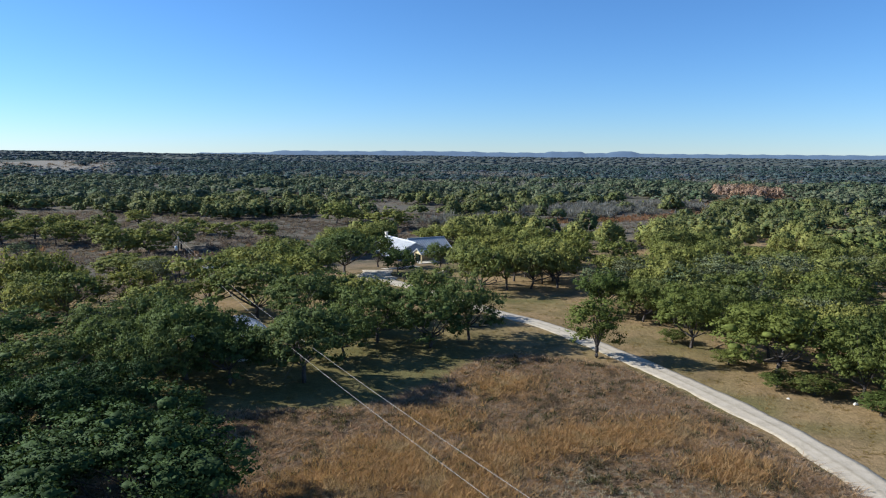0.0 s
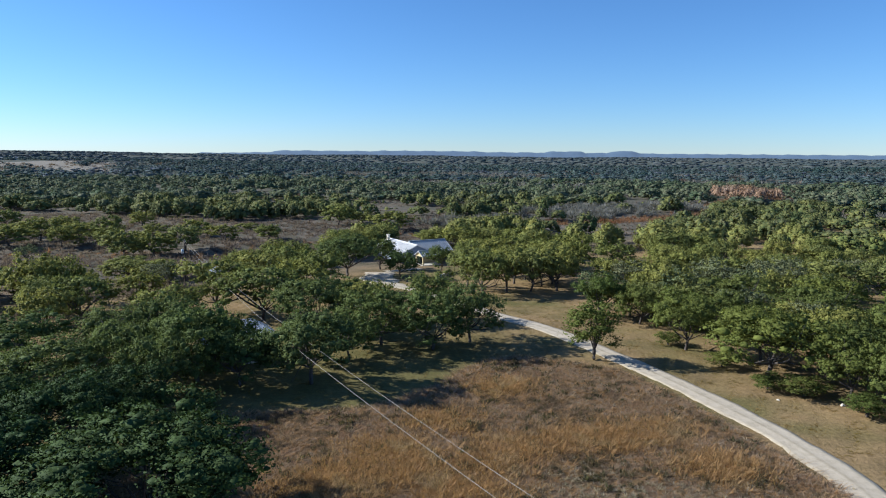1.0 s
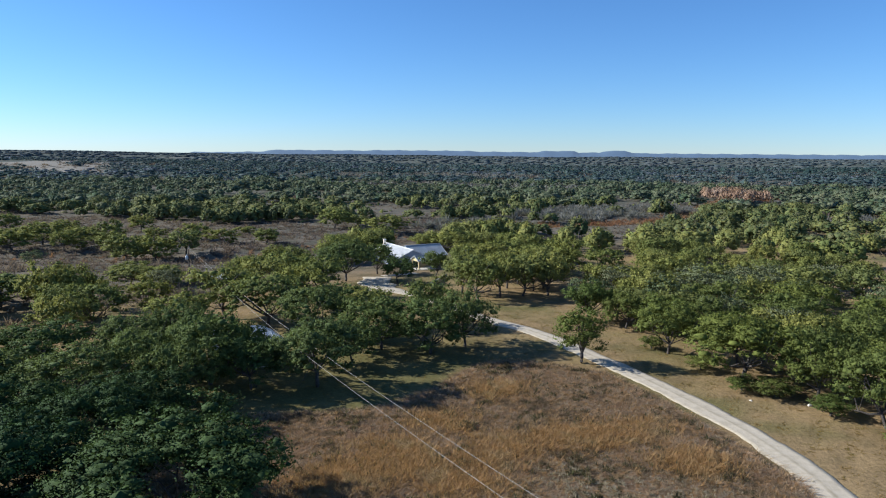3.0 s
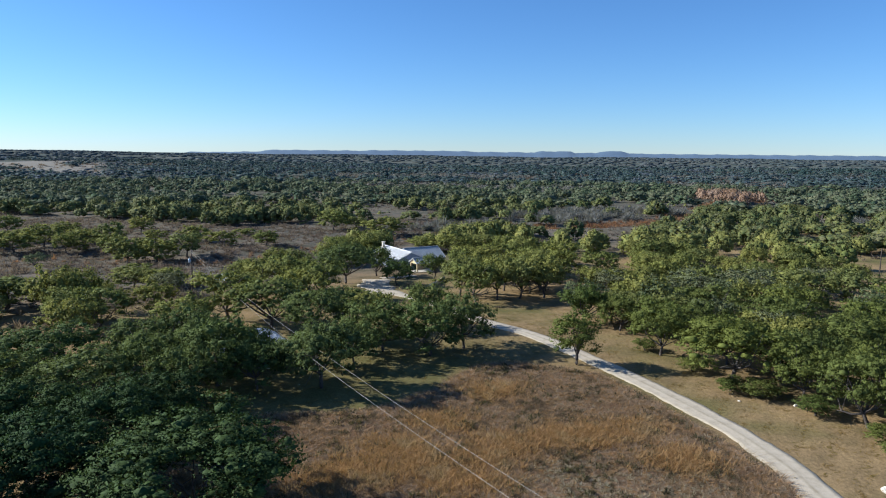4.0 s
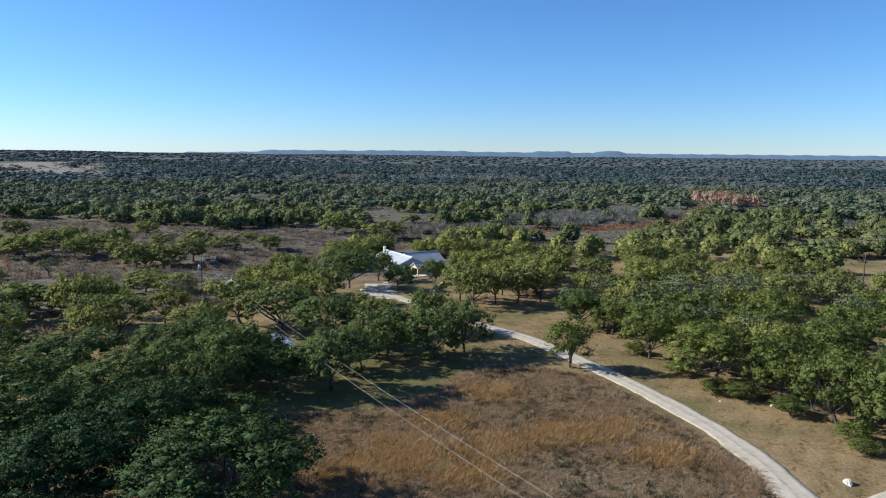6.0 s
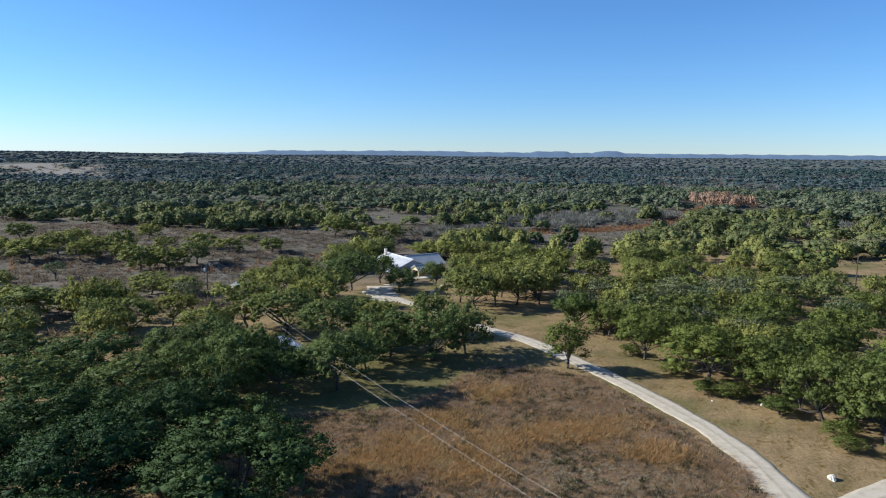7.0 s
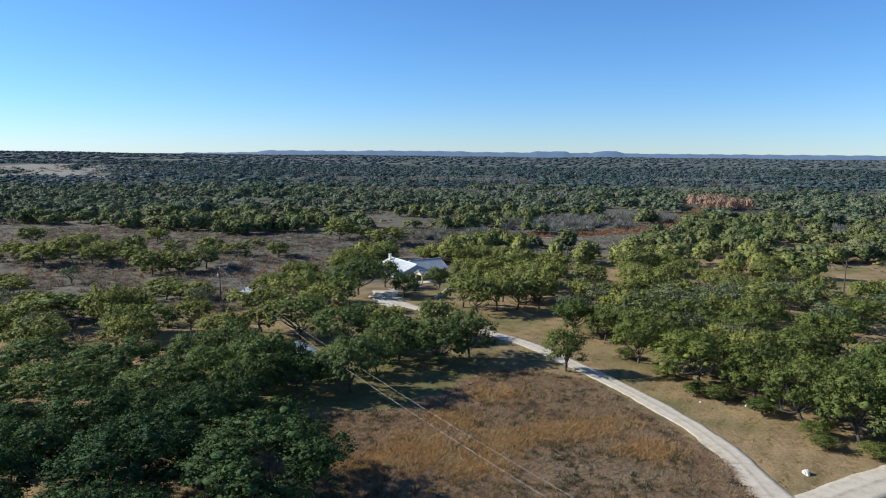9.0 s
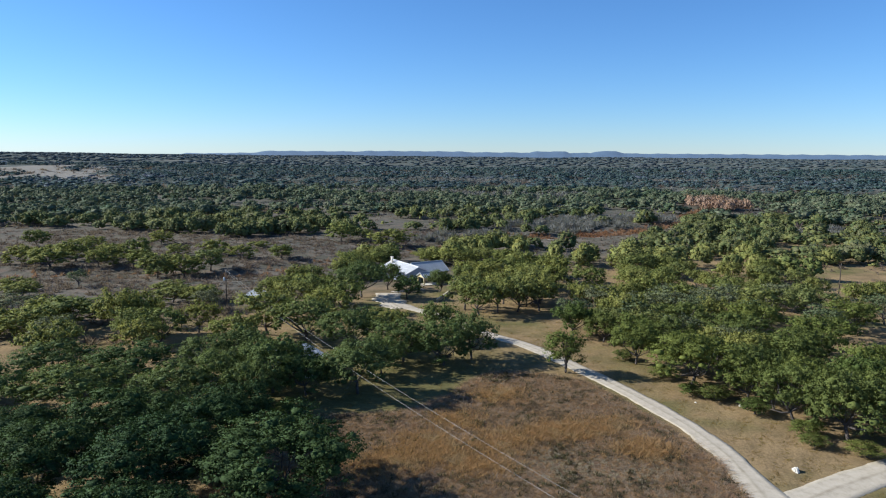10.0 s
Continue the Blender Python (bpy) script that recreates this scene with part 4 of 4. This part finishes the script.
FIELD = [(-30, 28), (26, 28), (31.4, 37), (32.0, 45), (30.2, 54), (27.6, 63), (24.0, 73), (19, 76), (13, 78.4), (9, 77), (5.5, 73), (2.5, 67.5), (-3, 62.5), (-9, 60.5), (-18, 60.0), (-22, 48)]
RUTS = ([(19.1, 48.5), (17.3, 47.1), (15.5, 44.7), (14.4, 41.3)], [(19.5, 47.4), (17.6, 46.0), (16.2, 41.9)])
n = 58000
x, y = rng.uniform(-30, 33, n), rng.uniform(28, 79, n)
thick = waves(x, y, 11, 41)
keep = inside(x, y, FIELD) & (rng.random(n) < 0.5 + 0.6 * thick)
for rut in RUTS:
    keep &= to_line(x, y, rut) > 0.28
x, y, thick = x[keep], y[keep], thick[keep]
worn = np.exp(-((x - 16.5) / 7.0) ** 2 - ((y - 43.5) / 4.2) ** 2)
spread("tall_grass", TALL_GRASS, "tall dry bluestem grass, rust and grey", "grass", [tuft(s, 9, 1.6) for s in range(5)], x, y, (rng.uniform(0.10, 0.36, len(x)) + 0.32 * thick) * (1 - 0.7 * worn), rng.uniform(0.5, 1.2, len(x)), 42, sink=0.03)
n = 42000
x, y = rng.uniform(-62, 70, n), rng.uniform(30, 135, n)
keep = ~inside(x, y, FIELD) & (to_line(x, y, DRIVE) > 1.7) & (to_line(x, y, LANE) > 2.3)
x, y = x[keep], y[keep]
spread("short_grass", SHORT_GRASS, "short mown winter grass under the oaks", "grass", [tuft(s, 6, 0.8) for s in range(10, 13)], x, y, rng.uniform(0.04, 0.13, len(x)), rng.uniform(0.3, 0.8, len(x)), 43, sink=0.02)
n = 3600
x, y = rng.uniform(-28, 33, n), rng.uniform(30, 78, n)
keep = inside(x, y, FIELD) & (rng.random(n) < 0.25 + 0.9 * waves(x, y, 6, 58))
for rut in RUTS:
    keep &= to_line(x, y, rut) > 0.5
x, y = x[keep], y[keep]
spread("tussock_grass", TALL_GRASS, "rounded tussocks of dead bunch grass", "grass", [bush(s, 44, 0.15) for s in (61, 62, 63)], x, y, rng.uniform(0.28, 0.62, len(x)), rng.uniform(0.5, 1.15, len(x)), 59, sink=0.03)
STANDS = ((2.6, 58.1), (6.7, 49.7), (9.4, 52.7), (14.6, 54.2), (18.1, 54.1), (22.1, 55.7), (24.6, 48.4), (-4.4, 47.1), (-0.6, 48.4), (-7.5, 45.2), (4.2, 44.8), (9.6, 67.1), (-2.0, 52.0))
n = 5200
k = rng.integers(0, len(STANDS), n)
at = np.array(STANDS)[k] + rng.normal(0, 1, (n, 2)) * np.array([2.0, 1.5])
keep = inside(at[:, 0], at[:, 1], FIELD)
x, y = at[keep, 0], at[keep, 1]
spread("bluestem", BLUESTEM, "taller copper-orange bluestem clumps in the field", "grass", [tuft(s, 16, 0.9) for s in range(20, 24)], x, y, rng.uniform(0.35, 0.85, len(x)), rng.uniform(0.6, 1.3, len(x)), 44, sink=0.03)
n = 5200
x, y = rng.uniform(-26, 32, n), rng.uniform(34, 78, n)
keep = inside(x, y, FIELD) & (waves(x, y, 9, 47) > 0.5)
x, y = x[keep], y[keep]
spread("weeds", WEEDS, "dark olive weeds and low scrub in the field", "weeds", [bush(s, 40, 0.22) for s in (51, 52, 53)], x, y, rng.uniform(0.3, 0.75, len(x)), rng.uniform(0.5, 1.6, len(x)), 48, sink=0.05)
# Dark weeds give the ruts both their green grass and their shadow line.
rx, ry = [], []
for rut in RUTS:
    line = smooth_line(rut, 0.06)
    rx.append(line[:, 0] + rng.normal(0, 0.09, len(line))), ry.append(line[:, 1] + rng.normal(0, 0.09, len(line)))
rx, ry = np.concatenate(rx), np.concatenate(ry)
spread("rut_weeds", WEEDS, "dark low weeds for the green grass and shadow of two curved wheel ruts", "weeds", [bush(s, 24, 0.22) for s in (56, 57)], rx, ry, rng.uniform(0.10, 0.3, len(rx)), rng.uniform(0.2, 0.45, len(rx)), 50, sink=0.03)
n = 380
x, y = rng.normal(11.5, 2.6, n), rng.normal(45.5, 2.6, n)
x, y = np.concatenate([x, rng.normal(22, 3.5, n)]), np.concatenate([y, rng.normal(42.5, 2.0, n)])
gx, gy = rng.uniform(-20, 33, 6000), rng.uniform(32, 78, 6000)
keep = inside(gx, gy, FIELD) & (waves(gx, gy, 7, 57) + 0.012 * (gx - 6) > 0.56)
x, y = np.concatenate([x, gx[keep]]), np.concatenate([y, gy[keep]])
spread("pale_weeds", PALE_WEEDS, "pale grey dead weed stalks in the field", "weeds", [bush(s, 26, 0.2) for s in (54, 55)], x, y, rng.uniform(0.2, 0.55, len(x)), rng.uniform(0.3, 0.9, len(x)), 49, sink=0.04)


# ---- the ranch house ----
def gable_roof(x0, x1, half, ridge, eave, over=0.45, thick=0.14, pitch=0.62, skip=()):
    """A metal gable roof along x, with raised seams on both slopes."""
    bm = bmesh.new()
    drop = (ridge - eave) / half
    for s in (-1, 1):
        if s in skip:
            continue
        e = (half + over) * s
        ze = ridge - drop * (half + over)
        a, b, c, d = (x0, 0, ridge), (x1, 0, ridge), (x1, e, ze), (x0, e, ze)
        slab(bm, *((a, d, c, b) if s < 0 else (a, b, c, d)), thick)
        n = int((x1 - x0) / pitch)
        for i in range(n + 1):
            x = x0 + 0.05 + (x1 - x0 - 0.1) * i / n
            q = [(x - 0.05, 0, ridge + 0.10), (x + 0.05, 0, ridge + 0.10), (x + 0.05, e, ze + 0.10), (x - 0.05, e, ze + 0.10)]
            slab(bm, *(q if s > 0 else (q[0], q[3], q[2], q[1])), 0.12)
    if not skip:
        box(bm, (x0 - 0.02, -0.16, ridge - 0.02), (x1 + 0.02, 0.16, ridge + 0.14), 0.03)
    bmesh.ops.recalc_face_normals(bm, faces=bm.faces)
    return bm


def gable_walls(x0, x1, half, ridge, eave, thick=0.3):
    """Four walls under a gable roof along x, with thickness."""
    bm = bmesh.new()
    top = eave - 0.05
    box(bm, (x0, -half, -0.8), (x1, -half + thick, top))
    box(bm, (x0, half - thick, -0.8), (x1, half, top))
    for xa, xb in ((x0, x0 + thick), (x1 - thick, x1)):
        box(bm, (xa, -half + thick, -0.8), (xb, half - thick, top))
        v = [bm.verts.new(p) for xx in (xa, xb) for p in ((xx, -half, top), (xx, half, top), (xx, 0, ridge - 0.2))]
        for f in ((0, 2, 1), (3, 4, 5), (0, 1, 4, 3), (1, 2, 5, 4), (2, 0, 3, 5)):
            bm.faces.new([v[i] for i in f])
    bmesh.ops.recalc_face_normals(bm, faces=bm.faces)
    return bm


def hip_walls(x0, x1, half, ridge, eave, thick):
    """Four walls, with a gable at the first end alone."""
    bm = bmesh.new()
    for lo, hi in (((x0, -half, -0.8), (x1, -half + thick, eave)), ((x0, half - thick, -0.8), (x1, half, eave)), ((x1 - thick, -half + thick, -0.8), (x1, half - thick, eave)), ((x0, -half + thick, -0.8), (x0 + thick, half - thick, eave))):
        box(bm, lo, hi)
    v = [bm.verts.new(p) for xx in (x0, x0 + thick) for p in ((xx, -half, eave), (xx, half, eave), (xx, 0, ridge))]
    for f in ((0, 2, 1), (3, 4, 5), (0, 1, 4, 3), (1, 2, 5, 4), (2, 0, 3, 5)):
        bm.faces.new([v[i] for i in f])
    bmesh.ops.recalc_face_normals(bm, faces=bm.faces)
    return bm


def turned(bm, m):
    bmesh.ops.transform(bm, verts=bm.verts, matrix=m)
    return bm


def window(parent, m, w=1.2, h=1.2):
    """A framed window set 5 cm proud of its wall; its face looks along -y of m."""
    bm = bmesh.new()
    for lo, hi in (((-w / 2, -0.08, 0), (-w / 2 + 0.09, 0.04, h)), ((w / 2 - 0.09, -0.08, 0), (w / 2, 0.04, h)), ((-w / 2, -0.08, h - 0.09), (w / 2, 0.04, h)), ((-w / 2 - 0.08, -0.13, -0.08), (w / 2 + 0.08, 0.04, 0.04)), ((-0.035, -0.07, 0), (0.035, 0.02, h)), ((-w / 2, -0.07, h / 2 - 0.03), (w / 2, 0.02, h / 2 + 0.03))):
        box(bm, lo, hi, 0.01)
    ob = part("window", turned(bm, m), TRIM, parent, "cream framed window")
    part("pane", turned(boxed((-w / 2 + 0.05, -0.03, 0.05), (w / 2 - 0.05, 0.0, h - 0.05)), m), GLASS_DARK, ob, "dark window glass")


def door(parent, m, w=1.0, h=2.1):
    bm = boxed((-w / 2, -0.07, 0), (w / 2, 0.0, h), 0.015)
    for z0, z1 in ((0.2, 0.95), (1.1, 1.9)):
        box(bm, (-w / 2 + 0.15, -0.10, z0), (w / 2 - 0.15, -0.06, z1), 0.015)
    ob = part("door", turned(bm, m), DARK_WOOD, parent, "dark panelled door")
    part("handle", turned(boxed((w / 2 - 0.14, -0.15, 0.98), (w / 2 - 0.08, -0.07, 1.08), 0.01), m), GREY_METAL, ob, "metal door handle")


def ranch_house():
    """Two crossed gable wings, a side porch roof and a small entrance gable."""
    house = thing("ranch_house", pose(-0.8, 173.8, float(land(-0.8, 170)), 0, 0, 28.2), "limestone ranch house with pale standing-seam metal roofs", "house")
    quarter = pose(0, 0, 0, 0, 0, 90)
    part("wall", turned(gable_walls(0, 16.0, 4.2, 4.5, 2.7), quarter), SHADED_WALL, house, "wall of the long wing, blue-grey of shade in its colour")
    part("roof", turned(gable_roof(-0.5, 16.5, 4.2, 4.5, 2.7), quarter), SUNLIT_ROOF, house, "seamed metal roof, sunlit white in its colour")
    cross = pose(0, 5.0, 0)
    part("wall", turned(gable_walls(4.2, 11.0, 4.2, 4.8, 2.6), cross), LIMESTONE, house)
    part("roof", turned(gable_roof(0.3, 11.5, 4.2, 4.9, 2.6), cross), METAL_ROOF, house, "seamed metal roof, grey of shade in its colour")
    bm = bmesh.new()
    slab(bm, (-4.5, -0.4, 2.45), (-4.5, 9.0, 2.45), (-7.6, 9.0, 1.95), (-7.6, -0.4, 1.95), -0.12)
    for i in range(15):
        y = -0.3 + 9.2 * i / 14
        slab(bm, (-4.5, y, 2.55), (-4.5, y + 0.08, 2.95), (-7.6, y + 0.08, 2.05), (-7.6, y, 2.05), -0.1)
    bmesh.ops.recalc_face_normals(bm, faces=bm.faces)
    part("porch_roof", bm, METAL_ROOF, house, "low shaded metal porch roof")
    for y in (-0.2, 2.8, 5.8, 8.8):
        part("post", boxed((-7.5, y - 0.09, -0.5), (-7.32, y + 0.09, 1.95), 0.02), DARK_WOOD, house, "dark timber porch post")
    entry = pose(0, -4.6, 0)
    part("entrance_roof", turned(gable_roof(-1.9, 4.2, 2.0, 3.6, 2.55, 0.35), entry), METAL_ROOF, house, "small metal entrance roof")
    bm = bmesh.new()
    v = [bm.verts.new(p) for xx in (-1.55, -1.35) for p in ((xx, -6.6, 2.42), (xx, -2.6, 2.42), (xx, -4.6, 3.42))]
    for f in ((0, 2, 1), (3, 4, 5), (0, 1, 4, 3), (1, 2, 5, 4), (2, 0, 3, 5)):
        bm.faces.new([v[i] for i in f])
    box(bm, (-1.6, -6.7, 2.2), (-1.3, -2.5, 2.44), 0.02)
    bmesh.ops.recalc_face_normals(bm, faces=bm.faces)
    part("entrance_gable", bm, TRIM, house, "sunlit cream boarded gable")
    for x, y in ((-1.45, -6.4), (-1.45, -2.8), (3.7, -6.4)):
        part("post", boxed((x - 0.16, y - 0.16, -0.6), (x + 0.16, y + 0.16, 2.3), 0.03), TRIM, house, "cream square entrance post")
    part("wall", boxed((0.6, -3.0, -0.7), (4.0, -0.02, 2.5)), LIMESTONE, house, "entrance wall of limestone")
    part("step", boxed((-2.2, -7.0, -0.6), (4.1, -3.05, 0.16), 0.03), WHITE_STONE, house, "pale stone entrance terrace")
    bm = boxed((-1.6, 14.4, 3.0), (-0.95, 15.05, 5.75), 0.03)
    box(bm, (-1.68, 14.32, 5.7), (-0.87, 15.13, 5.86), 0.02)
    part("chimney", bm, WHITE_STONE, house, "white stone chimney")
    for m in (pose(-2.2, 0, 1.0), pose(-0.2, -3.0, 1.0) @ pose(2.6, 0, 0), pose(6.4, 0.8, 0.9), pose(9.2, 0.8, 0.9)):
        window(house, m)
    for y in (3.0, 7.2, 11.5):
        window(house, pose(-4.2, y, 0.95, 0, 0, -90))
    door(house, pose(0.6, -1.6, 0.05, 0, 0, -90))
    door(house, pose(-4.2, 5.0, 0.05, 0, 0, -90))


ranch_house()


# ---- the cabin under the oaks ----
def cabin():
    hut = thing("cabin", pose(-16.5, 78.6, 0.0, 0, 0, 30), "small dark timber cabin with worn tin roof", "cabin")
    back = pose(0, 3.4, 0)
    part("wall", turned(hip_walls(-8.6, -0.5, 3.1, 4.3, 2.75, 0.2), back), DARK_WOOD, hut)
    bm = bmesh.new()
    for s in (-1, 1):
        a, b, c, d = (-9.2, 0, 4.5), (-2.6, 0, 4.5), (0.1, 3.5 * s, 2.75), (-9.2, 3.5 * s, 2.75)
        slab(bm, *((a, d, c, b) if s < 0 else (a, b, c, d)), 0.1)
        for i in range(14):
            x = -9.1 + 9.0 * i / 13
            k = max(0.0, (x + 2.6) / 2.7)
            y0, z0 = 3.5 * s * k, 4.5 - 1.75 * k
            q = [(x - 0.03, y0, z0 + 0.03), (x + 0.03, y0, z0 + 0.03), (x + 0.03, 3.5 * s, 2.78), (x - 0.03, 3.5 * s, 2.78)]
            slab(bm, *(q if s > 0 else (q[0], q[3], q[2], q[1])), 0.08)
    slab(bm, (-2.6, -0.01, 4.5), (0.1, -3.5, 2.75), (0.1, 3.5, 2.75), (-2.6, 0.01, 4.5), 0.1)
    bmesh.ops.recalc_face_normals(bm, faces=bm.faces)
    part("roof", turned(bm, back), OLD_ROOF, hut, "pale worn tin hip roof")
    window(hut, pose(-5.6, 0.3, 1.0), 1.1, 1.0)
    window(hut, pose(-1.7, 0.3, 1.0), 1.1, 1.0)
    door(hut, pose(-3.6, 0.3, 0.0))
    part("step", boxed((-4.4, -0.7, -0.3), (-2.8, 0.28, 0.12), 0.02), WHITE_STONE, hut, "stone doorstep")


cabin()


def shed():
    hut = thing("shed", pose(-41.5, 139.0, float(land(-41.5, 139)), 0, 0, -25), "small open shed with white tin roof", "shed")
    for x, y, h in ((-1.8, -1.3, 2.2), (1.8, -1.3, 2.2), (-1.8, 1.3, 2.8), (1.8, 1.3, 2.8)):
        part("post", boxed((x - 0.08, y - 0.08, -0.4), (x + 0.08, y + 0.08, h), 0.01), DARK_WOOD, hut)
    bm = bmesh.new()
    slab(bm, (-2.3, 1.7, 2.95), (-2.3, -1.8, 2.15), (2.3, -1.8, 2.15), (2.3, 1.7, 2.95), 0.07)
    for i in range(12):
        x = -2.2 + 4.3 * i / 11
        slab(bm, (x, 1.7, 3.0), (x, -1.8, 2.2), (x + 0.1, -1.8, 2.2), (x + 0.1, 1.7, 3.0), 0.06)
    bmesh.ops.recalc_face_normals(bm, faces=bm.faces)
    part("roof", bm, OLD_ROOF, hut, "white tin roof sheet")
    part("wall", boxed((-1.75, 1.2, -0.4), (1.75, 1.28, 2.6)), DARK_WOOD, hut, "dark plank back wall")


shed()


# ---- poles and wires ----
def utility_pole(x, y, height, can, label, lean=0.0):
    z = float(land(x, y))
    pole = thing("utility_pole", pose(x, y, z, 0, lean, 30), label, "utility pole", "utility poles")
    v, f = tubes([[((0, 0, -0.6), 0.17), ((0.01, 0, height * 0.4), 0.15), ((0.0, 0.01, height * 0.8), 0.125), ((0, 0, height), 0.11)]], 10)
    part("post", mesh_of("post", v, f, POLE_WOOD, True), POLE_WOOD, pole)
    if can:
        v, f = tubes([[((-0.42, 0, height - 2.85), 0.20), ((-0.42, 0, height - 2.8), 0.25), ((-0.42, 0, height - 2.05), 0.25), ((-0.42, 0, height - 1.98), 0.20)]], 12)
        tank = part("transformer", mesh_of("transformer", v, f, GREY_METAL, True), GREY_METAL, pole, "light grey transformer can")
        v, f = tubes([[((-0.42, 0.08, height - 1.98), 0.05), ((-0.42, 0.08, height - 1.7), 0.03)]], 6)
        part("bushing", mesh_of("bushing", v, f, GREY_METAL), GREY_METAL, tank)
        part("bracket", boxed((-0.22, -0.05, height - 2.6), (-0.08, 0.05, height - 2.3), 0.01), GREY_METAL, pole)
    for h in ((height - 0.15, height - 0.55) if can else (height - 0.2,)):
        v, f = tubes([[((0.1, 0, h), 0.03), ((0.2, 0, h), 0.06), ((0.24, 0, h), 0.04)]], 6)
        part("insulator", mesh_of("insulator", v, f, GREY_METAL), GREY_METAL, pole, "small pale insulator")


utility_pole(-47.9, 135.5, 9.0, True, "dark timber utility pole carrying grey transformer can", 0.8)
utility_pole(115.7, 150.2, 8.5, False, "dark timber utility pole among the oaks")
utility_pole(30.8, 188.8, 7.0, False, "plain brown timber pole behind the house")
utility_pole(48.8, 191.0, 7.6, False, "thin weathered timber pole in the glade")
utility_pole(28, -9.5, 9.6, False, "timber utility pole near the junction")


def wire(side):
    a, b = Vector((-47.9, 135.5, float(land(-47.9, 135.5)) + 8.8)), Vector((28, -9.5, 9.4))
    line = []
    for i in range(61):
        s = i / 60
        p = a.lerp(b, s)
        p.z -= 4 * 3.0 * s * (1 - s)
        w = 0.16 + 0.75 * min(1.0, s * 2.2)
        line.append((p + Vector((0.88, 0.47, 0)) * side * w, 0.012))
    v, f = tubes([line], 5)
    tagged(new("power_wire", mesh_of("power_wire", v, f, WIRE, True)), "thin sagging overhead power wire catching the sun", "wire", "overhead wires")


wire(-1)
wire(1)


# ---- stones and yard ----
def rock(name, x, y, size, seed, label):
    bm = bmesh.new()
    bmesh.ops.create_icosphere(bm, subdivisions=3, radius=1)
    for v in bm.verts:
        d = noise.noise(v.co * 1.3 + Vector((seed, 0, 0))) * 0.35 + noise.noise(v.co * 3.1 + Vector((0, seed, 0))) * 0.14
        v.co *= 1 + d
        v.co = Vector((v.co.x * size[0], v.co.y * size[1], max(-0.35, v.co.z) * size[2] + size[2] * 0.25))
    me = bpy.data.meshes.new(name)
    bm.to_mesh(me)
    bm.free()
    me.materials.append(WHITE_STONE)
    ob = new(name, me)
    ob.matrix_basis = pose(x, y, float(land(x, y)), 0, 0, seed * 40)
    tagged(ob, label, "boulder")


rock("boulder", 40.0, 42.4, (0.52, 0.38, 0.42), 2, "white limestone boulder on grass beside the junction")
rock("boulder", 43.4, 62.0, (0.28, 0.22, 0.2), 5, "small pale stone under the oak's edge")
rock("boulder", 37.6, 63.6, (0.2, 0.17, 0.12), 7, "small pale flat stone on the grass")

ribbon("yard", [(-5.2, 130), (-7.4, 137), (-9.0, 145), (-9.0, 154)], 7.0, "pale gravel parking yard before the house", ragged=0.5, lift=0.07, seed=6)
ribbon("yard_path", [(-8, 155.5), (-4, 158), (0, 161.5)], 2.6, "pale gravel path to the entrance", ragged=0.25, lift=0.09, seed=7)


def stone_wall():
    wall = thing("garden_wall", pose(0, 0, 0), "low curved dry-stone garden wall", "wall")
    line = smooth_line([(3.6, 139.5), (4.6, 143), (6.0, 148), (7.6, 154)], 0.62)
    meshes = []
    for s in range(4):
        bm = boxed((-0.29, -0.22, 0), (0.29, 0.22, 0.30), 0.05)
        for v in bm.verts:
            v.co += Vector(np.random.default_rng(s * 100 + v.index).normal(0, 0.025, 3))
        me = bpy.data.meshes.new("stone")
        bm.to_mesh(me)
        bm.free()
        me.materials.append(LIMESTONE)
        meshes.append(me)
    for course in range(3):
        for i in range(len(line) - 1):
            p, q = line[i], line[i + 1]
            if course % 2:
                p = (p + q) / 2
            ob = new("stone", meshes[(i * 3 + course) % 4])
            ob.parent = wall
            ob.matrix_basis = pose(float(p[0]), float(p[1]), float(land(*p)) - 0.06 + course * 0.29, 0, 0, math.degrees(math.atan2(q[1] - line[i][1], q[0] - line[i][0])))


stone_wall()


# ---- far farm buildings ----
def far_barn(x, y, length, turn, label):
    barn = thing("barn", pose(x, y, float(land(x, y)), 0, 0, turn), label, "barn", "far farm buildings")
    part("wall", gable_walls(-length / 2, length / 2, 4.0, 5.2, 3.6), WHITE_STONE, barn)
    part("roof", gable_roof(-length / 2 - 0.5, length / 2 + 0.5, 4.0, 5.4, 3.7, pitch=1.5), METAL_ROOF, barn, "pale metal barn roof")
    part("door", boxed((-1.8, -4.1, 0), (1.8, -3.98, 3.0), 0.02), DARK_WOOD, barn, "dark barn door")


far_barn(-860, 1400, 16, 10, "long white barn beyond the pale field")
far_barn(-835, 1412, 9, 25, "small white barn beyond the pale field")
